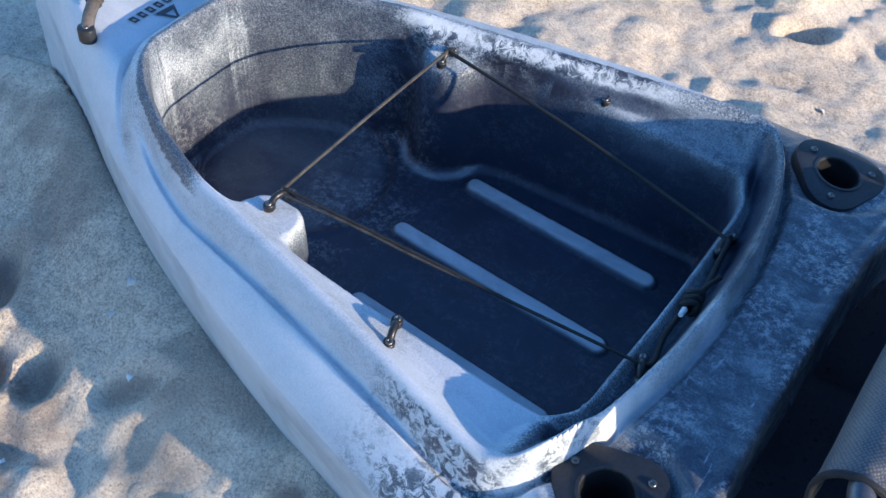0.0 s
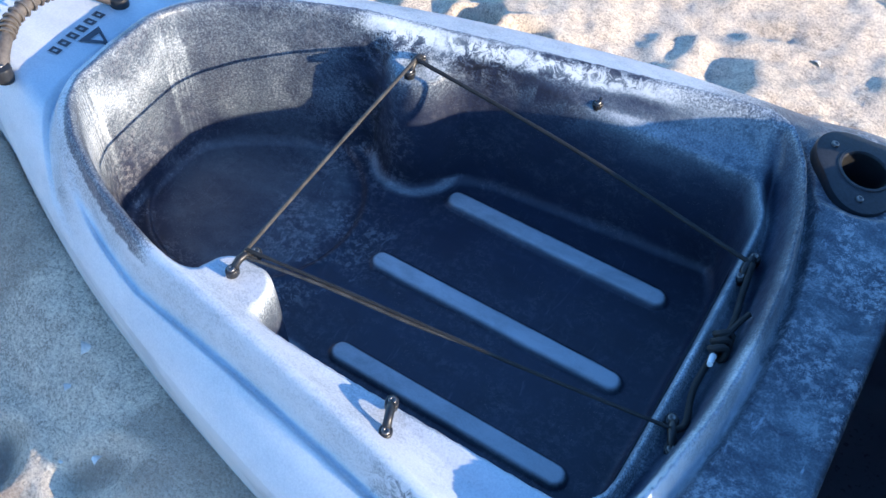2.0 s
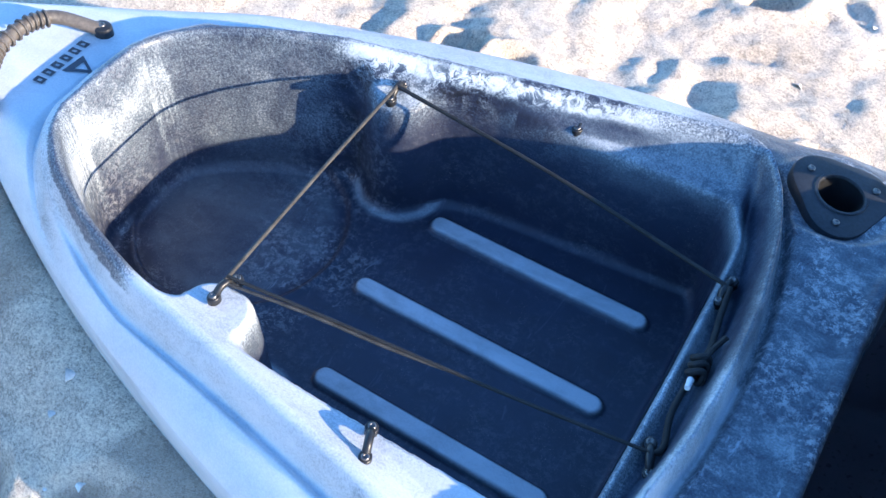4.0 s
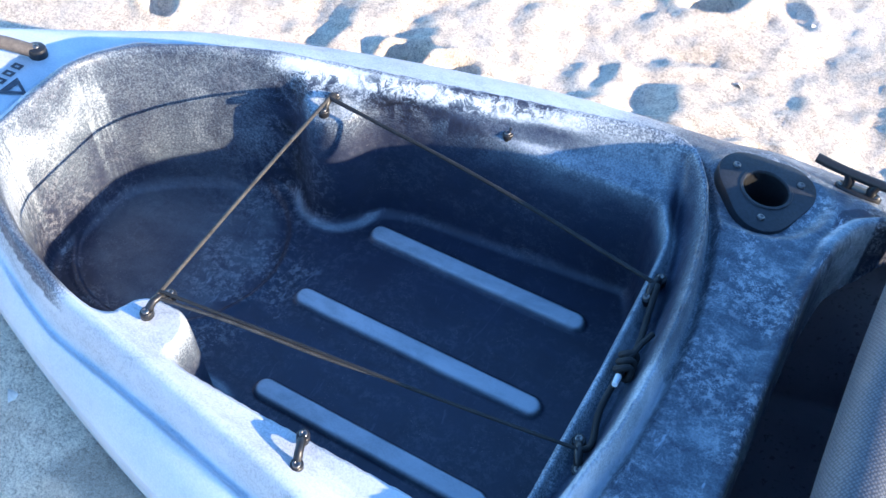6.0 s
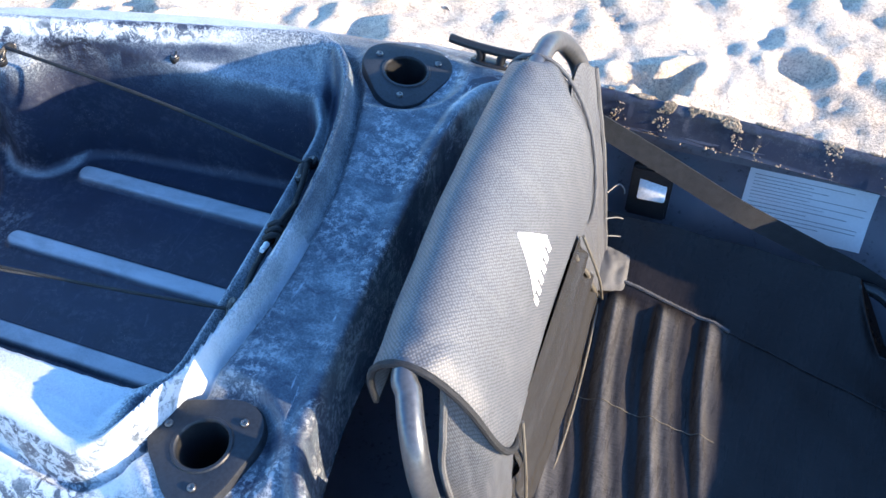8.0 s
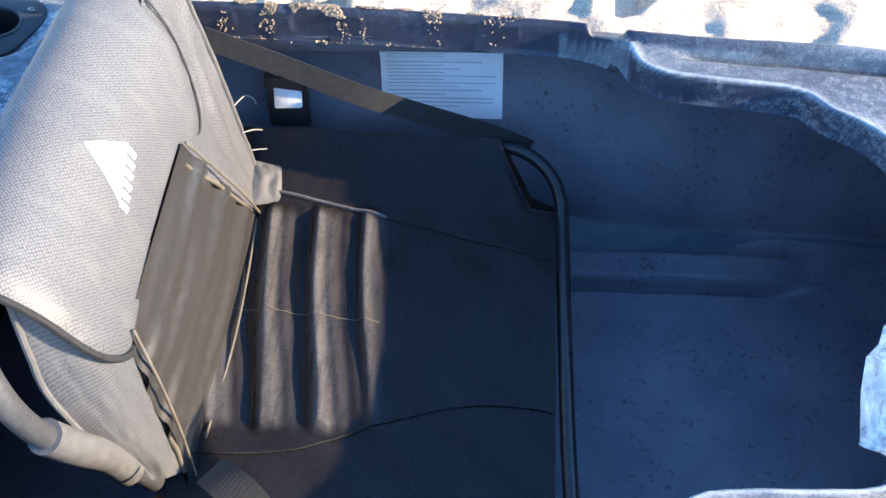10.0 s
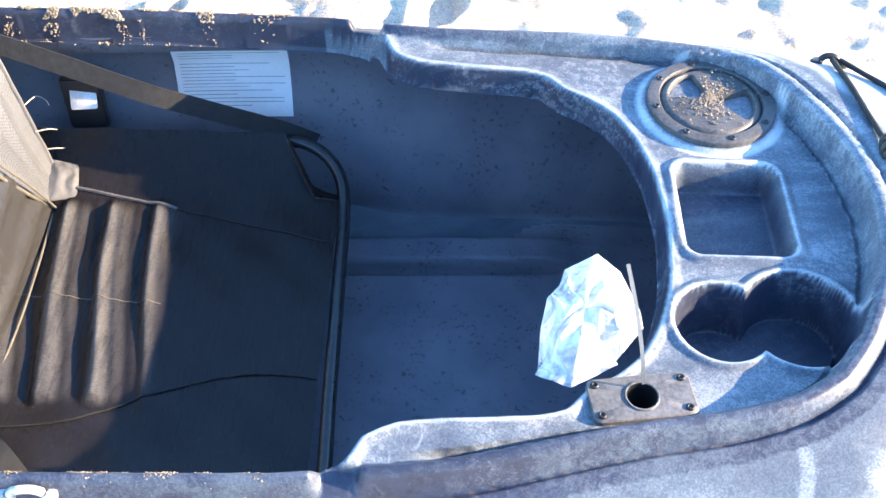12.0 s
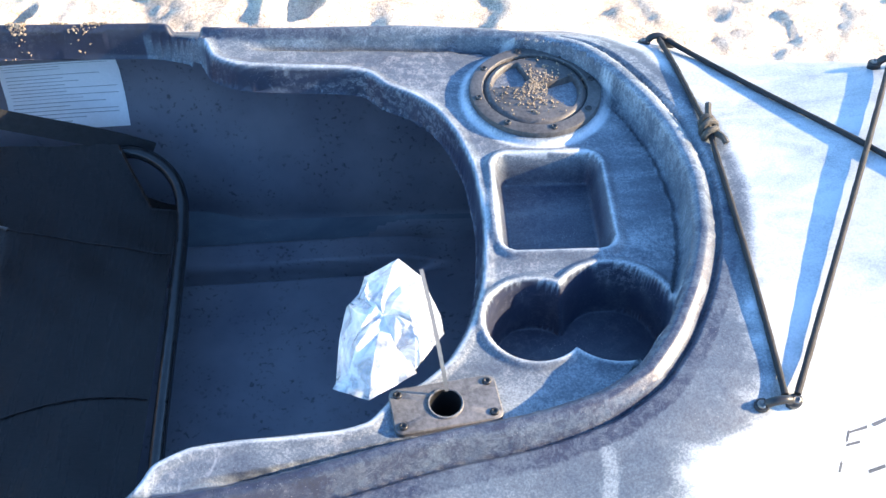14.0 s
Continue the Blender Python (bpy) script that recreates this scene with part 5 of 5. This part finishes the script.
def build_bolster():
    ns, nt = 60, 90
    pts = []
    for i in range(ns + 1):
        row = []
        for k in range(nt + 1):
            s, t = i / ns, k / nt
            p = bolster_point(s, t)
            edge = min(t, 1 - t)
            p -= Vector((0.35, 0, 0.9)) * 0.006 * float(smooth(0.05, 0.0, edge))
            pull = float(smooth(0.16, 0.0, edge))
            p += Vector((0.35, 0, 0.9)) * 0.0075 * pull * math.sin(t * 40 + 5 * noise.noise(Vector((s * 6, t * 3, 2)))) * noise.noise(Vector((s * 9, t * 4, 7)))
            p.z += 0.0035 * noise.noise(Vector((s * 5, t * 7, 0.5))) + 0.0008 * math.sin(t * 60 + 3 * s) * float(smooth(0.12, 0.0, edge))
            row.append(p)
        pts.append(row)
    verts = [p for row in pts for p in row]
    n = nt + 1
    faces = [(i * n + k, (i + 1) * n + k, (i + 1) * n + k + 1, i * n + k + 1) for i in range(ns) for k in range(nt)]
    back = len(verts)
    for i in range(ns + 1):
        for k in range(nt + 1):
            p = pts[i][k].copy()
            q = Vector((-0.036, p.y, 0.435))
            verts.append(p + (q - p) * 0.10)
    faces += [(back + a, back + d, back + c, back + b) for a, b, c, d in faces[:ns * nt]]
    for i in range(ns):
        faces.append((i * n, back + i * n, back + (i + 1) * n, (i + 1) * n))
        faces.append((i * n + nt, (i + 1) * n + nt, back + (i + 1) * n + nt, back + i * n + nt))
    for k in range(nt):
        faces.append((k, k + 1, back + k + 1, back + k))
        faces.append((ns * n + k, back + ns * n + k, back + ns * n + k + 1, ns * n + k + 1))
    me = mesh_of("bolster", verts, faces, M_CLOTH)
    arc = [0.0]
    for (xa, za), (xb, zb) in zip(BOLSTER, BOLSTER[1:]):
        arc.append(arc[-1] + math.hypot(xb - xa, zb - za))
    st = []
    for i in range(ns + 1):
        w = float(np.interp(i / ns * (len(BOLSTER) - 1), range(len(arc)), arc))
        st += [c for k in range(nt + 1) for c in (0.8 * (w + pts[i][k].y), 0.8 * (w - pts[i][k].y), 0.0)]
    me.attributes.new("st", "FLOAT_VECTOR", "POINT").data.foreach_set("vector", st + st)
    b = put("bolster", me, SEAT, "grey ribbed mesh cloth sleeve round the top bar")
    for t, name in ((0.0, "piping"), (1.0, "piping")):
        part(name, tube([bolster_point(s, t, 0.0005) + Vector((0, -0.001 if t == 0 else 0.001, -0.005)) for s in np.linspace(0.0, 1.0, 26)], 0.0036 if t == 0 else 0.0024, 8, 1, True), M_STRAP if t == 0 else M_PANEL, b, "bound cloth edge")
    part("piping", tube([bolster_point(0.985, t, 0.0) for t in np.linspace(0.0, 1.0, 30)], 0.0024, 8, 1, True), M_PIPE, b, "khaki piping")
    # white triangular emblem printed on the sleeve
    def on(s, t):
        p = bolster_point(s, t)
        q = bolster_point(s + 0.01, t)
        d = (q - p).normalized()
        return p + Vector((-d.z, 0, d.x)).normalized() * 0.0009
    def patch(corners, nn=8):
        bm = bmesh.new()
        (a, b2), (c, d), (e, f) = corners
        rows = []
        for i in range(nn + 1):
            row = []
            for j in range(i + 1):
                u = i / nn
                w = j / i if i else 0
                s = a + u * ((c - a) * (1 - w) + (e - a) * w)
                t = b2 + u * ((d - b2) * (1 - w) + (f - b2) * w)
                row.append(bm.verts.new(on(s, t)))
            rows.append(row)
        for i in range(nn):
            for j in range(i + 1):
                bm.faces.new((rows[i][j], rows[i + 1][j], rows[i + 1][j + 1]))
                if j < i:
                    bm.faces.new((rows[i][j], rows[i + 1][j + 1], rows[i][j + 1]))
        return bm
    tip, left, right = (0.642, 0.405), (0.495, 0.458), (0.604, 0.572)
    bm = patch((left, right, tip))
    emblem = part("emblem", bm, M_WHITE, b, "white triangular emblem print", False)
    cut = part("emblem_cut", patch(((0.545, 0.468), (0.597, 0.528), (0.612, 0.462)), 4), M_INK, emblem, "grey gap in the emblem", False)
    cut.location = Vector((0.0006, 0, 0.0008))
    for k in range(6):
        s0, t0 = 0.650 - 0.007 * k, 0.398 + 0.030 * k
        bm = bmesh.new()
        quad = [bm.verts.new(on(s0 + ds, t0 + dt)) for ds, dt in ((-0.006, 0.0), (0.026, 0.004), (0.028, 0.024), (-0.004, 0.021))]
        bm.faces.new(quad)
        part("lettering_bar", bm, M_WHITE, emblem, "", False)


build_bolster()


def sheet(name, corners, mat, label="", nu=24, nv=24, sag=0.006, seed=1, thick=0.003, ripple=0.0):
    """A cloth panel between four corners, slightly sagging and creased."""
    a, b, c, d = (Vector(p) for p in corners)
    nrm = (b - a).cross(d - a).normalized()
    rows = []
    for i in range(nu + 1):
        u = i / nu
        for j in range(nv + 1):
            v = j / nv
            p = (a * (1 - u) + b * u) * (1 - v) + (d * (1 - u) + c * u) * v
            w = math.sin(math.pi * u) * math.sin(math.pi * v)
            p = p - nrm * (sag * w + 0.0035 * noise.noise(Vector((u * 4 + seed, v * 4, seed))) * min(1, 4 * w))
            wave = math.sin(v * 19 + 1.2 * math.sin(u * 3)) + 0.5 * math.sin(v * 41 + u * 2)
            rows.append(p + nrm * ripple * wave * min(1, 5 * v, 5 * (1 - v)))
    n = nv + 1
    faces = [(i * n + j, (i + 1) * n + j, (i + 1) * n + j + 1, i * n + j + 1) for i in range(nu) for j in range(nv)]
    m = len(rows)
    verts = rows + [p - nrm * thick for p in rows]
    faces += [tuple(m + q for q in f[::-1]) for f in faces]
    return put(name, mesh_of(name, verts, faces, mat), SEAT, label)


def cloth_panel(name, top, bottom, mat, label, bow, seed, nu=36, nv=40):
    """A cloth panel hung between an upper and a lower line, its free edge drawn in by bow, with pulled creases and a bound edge."""
    front, n = [], nv + 1
    for i in range(nu + 1):
        u = i / nu
        for j in range(n):
            v = j / nv
            p = Vector(top(u)).lerp(Vector(bottom(u)), v)
            p += Vector(bow) * math.sin(math.pi * min(1, v * 1.1)) * (1 - u) ** 1.5
            crease = noise.noise(Vector((u * 5.5 - v * 2.5, v * 1.6, seed)))
            p += Vector((0.8, 0, 0.5)) * (0.0065 * crease * abs(crease) * 2 + 0.0016 * noise.noise(Vector((u * 14, v * 9, seed + 3)))) * min(1, 6 * v, 6 * (1 - v) + 0.3)
            front.append(p)
    faces = [(i * n + j, (i + 1) * n + j, (i + 1) * n + j + 1, i * n + j + 1) for i in range(nu) for j in range(nv)]
    m = len(front)
    verts = front + [p + Vector((-0.003, 0, -0.001)) for p in front]
    faces += [tuple(m + q for q in f[::-1]) for f in faces]
    me = mesh_of(name, verts, faces, mat)
    st = [c for i in range(nu + 1) for j in range(n) for c in (0.11 * i / nu + 0.17 * j / nv, 0.11 * i / nu - 0.17 * j / nv, 0.0)]
    me.attributes.new("st", "FLOAT_VECTOR", "POINT").data.foreach_set("vector", st + st)
    panel = put(name, me, SEAT, label)
    part("binding", tube([front[j] for j in range(0, n, 2)], 0.0034, 8, 2), M_PANEL, panel, "bound cloth edge")
    part("binding", tube([front[nu * n + j] for j in range(0, n, 2)], 0.0026, 8, 2), M_PIPE, panel, "khaki bound edge")
    return panel


def along(pts):
    line = curve_points(pts, 10)
    return lambda u: line[round(u * (len(line) - 1))]


cloth_panel("side_panel", lambda u: bolster_point(0.44 + 0.55 * u, 0.015) + Vector((-0.002, 0, -0.006)), along([(0.022, -0.200, 0.205), (0.040, -0.190, 0.172), (0.058, -0.168, 0.150)]), M_CLOTH, "dusty grey mesh cloth side panel", (-0.004, -0.020, 0.0), 1.0)
part("tab", slab([(0.036 + 0.011 * math.cos(t), -0.078 + 0.019 * math.sin(t)) for t in np.linspace(0, 2 * math.pi, 17)[:-1]], 0.140, 0.1525, 0.002), M_LEATHER, SEAT, "brown leather tab")
cloth_panel("side_panel", along([(0.006, 0.302, 0.425), (-0.006, 0.262, 0.458), (0.000, 0.196, 0.462), (0.022, 0.160, 0.420), (0.044, 0.092, 0.342)]), along([(0.056, 0.262, 0.168), (0.058, 0.240, 0.160), (0.060, 0.215, 0.150), (0.064, 0.205, 0.140)]), M_CLOTH, "dusty grey mesh cloth side panel", (0.006, -0.006, 0.0), 4.0)
sheet("side_panel", [(0.052, 0.268, 0.170), (0.050, 0.205, 0.150), (0.095, 0.225, 0.140), (0.090, 0.268, 0.158)], M_PANEL, "dusty grey webbing base of the side panel", seed=6, sag=-0.006)
sheet("back_panel", [(0.038, -0.136, 0.352), (0.040, 0.100, 0.366), (0.062, 0.205, 0.128), (0.058, -0.172, 0.126)], M_BACK, "glossy black cloth back panel", nv=60, seed=5, ripple=0.0035)
for pts in ([(0.047, 0.101, 0.366), (0.058, 0.140, 0.282), (0.066, 0.175, 0.207), (0.070, 0.206, 0.134)], [(0.046, -0.128, 0.350), (0.057, -0.140, 0.275), (0.064, -0.152, 0.200), (0.067, -0.164, 0.134)], [(0.066, 0.205, 0.136), (0.072, 0.10, 0.136), (0.074, 0.0, 0.136), (0.068, -0.12, 0.136)]):
    tube_part("piping", pts, 0.0017, M_PIPE, "khaki piping", sides=8)
part("strap", ribbon([(0.020, 0.292, 0.350), (0.11, 0.290, 0.310), (0.20, 0.290, 0.266), (0.27, 0.304, 0.225), (0.36, 0.315, 0.180), (0.41, 0.320, 0.150)], 0.027, 0.0022, (0.28, 0.35, 0.9)), M_STRAP, SEAT, "dusty grey webbing strap", False)
part("strap", ribbon([(0.116, -0.213, 0.244), (0.135, -0.228, 0.251), (0.156, -0.243, 0.247), (0.174, -0.259, 0.230), (0.186, -0.272, 0.204)], 0.036, 0.0022, (0.8, 0.6, 0.1)), M_STRAP, SEAT, "dusty grey webbing strap", False)
for pts in ([(0.046, 0.270, 0.262), (0.056, 0.288, 0.262), (0.063, 0.296, 0.250), (0.065, 0.296, 0.240)], [(0.050, 0.264, 0.222), (0.062, 0.276, 0.216), (0.070, 0.284, 0.208)], [(0.052, 0.262, 0.192), (0.063, 0.272, 0.185), (0.072, 0.280, 0.178)]):
    tube_part("lacing", pts, 0.0010, M_TIE, "thin pale lacing cord", sides=6)
bm = slab(rounded(0.020, 0.020, 0.004), 0, 0.006, 0.002)
buckle = part("rivet", bm, M_BLACK, SEAT, "black strap rivet")
buckle.matrix_basis = pose(0.026, 0.300, 0.335, 10, 60, 20)


# ---- a bracket with silver tape between seat and hull ----
BR = thing("side_bracket", "black side bracket with a silver tape patch beside the seat", "bracket")
bm = bmesh.new()
box(bm, -0.004, -0.012, -0.06, 0.05, 0.004, 0.02)
bmesh.ops.bevel(bm, geom=bm.edges[:], offset=0.003, segments=2, affect="EDGES")
b = part("bracket_body", bm, M_BLACK, BR)
bm = slab(rounded(0.036, 0.040, 0.003), 0, 0.001, 0.0004)
p = part("tape_patch", bm, M_REFLECT, BR, "silver tape patch")
p.matrix_basis = pose(0.026, -0.013, -0.004, 62, 0, 4)
BR.matrix_basis = pose(0.070, 0.352, 0.225, -8, 0, 0)


# ---- the clear bag and the cable tie ----
def build_bag():
    """A crumpled clear bag: a thin film folded into flat facets, puffed a little, its rim uneven."""
    loop = [Vector(c) for c in ((0.7495, -0.100, 0.388), (0.770, -0.120, 0.384), (0.7856, -0.159, 0.374), (0.7877, -0.175, 0.368), (0.760, -0.206, 0.359), (0.7195, -0.2265, 0.352), (0.689, -0.213, 0.352), (0.693, -0.173, 0.366), (0.700, -0.144, 0.375), (0.712, -0.132, 0.379), (0.7175, -0.116, 0.383))]
    rng = random.Random(8)
    mid = sum(loop, Vector()) / len(loop)
    nrm = Vector((-0.02, -0.28, 0.95)).normalized()
    rings = ((1.0, 1, 0.0), (0.80, 1, 0.010), (0.52, 1, 0.017), (0.26, 1, 0.020))
    bm = bmesh.new()
    for side in (1.0, -0.5):
        rows = []
        for r, _, h in rings:
            row = []
            for k, c in enumerate(loop):
                for f in (0.0, 0.5):
                    q = c.lerp(loop[(k + 1) % len(loop)], f)
                    p = mid.lerp(q, r)
                    if r < 1:
                        p += Vector((rng.uniform(-1, 1), rng.uniform(-1, 1), 0)) * 0.0045 + nrm * side * (h + rng.uniform(-0.0055, 0.0055))
                    row.append(bm.verts.new(p))
            rows.append(row)
        n = len(rows[0])
        for a, b in zip(rows, rows[1:]):
            for k in range(n):
                k2 = (k + 1) % n
                tri = ((a[k], a[k2], b[k]), (a[k2], b[k2], b[k])) if rng.random() < 0.5 else ((a[k], a[k2], b[k2]), (a[k], b[k2], b[k]))
                for f in tri:
                    bm.faces.new(f if side > 0 else f[::-1])
        top = bm.verts.new(mid + nrm * side * 0.018)
        for k in range(n):
            f = (rows[-1][k], rows[-1][(k + 1) % n], top)
            bm.faces.new(f if side > 0 else f[::-1])
    bag = tagged(part("plastic_bag", bm, M_BAG, None, "", False), "crumpled milky plastic bag lying against the mount plate", "plastic bag")
    # a folded-over seal along the lower edge
    bm = bmesh.new()
    rim = [loop[4].lerp(loop[5], k / 5) for k in range(6)] + [loop[5].lerp(loop[6], k / 5) for k in range(1, 6)]
    rows = []
    for k, p in enumerate(rim):
        o = (p - mid).normalized()
        rows.append([bm.verts.new(p - o * 0.010 + nrm * 0.006), bm.verts.new(p + o * 0.004 + nrm * (0.002 + 0.0012 * math.sin(k * 1.9)))])
    for a, b in zip(rows, rows[1:]):
        bm.faces.new((a[0], b[0], b[1], a[1]))
    part("seal", bm, M_BAG, bag, "flat sealed edge of the bag", False)
    return bag


build_bag()
tie = part("cable_tie", ribbon([(0.787, -0.216, 0.338), (0.784, -0.204, 0.366), (0.778, -0.175, 0.398), (0.771, -0.143, 0.422)], 0.0036, 0.0012, (1, 0.1, 0)), M_TIE, None, "", False)
tagged(tie, "thin grey cable tie sticking up from the mount plate", "cable tie")
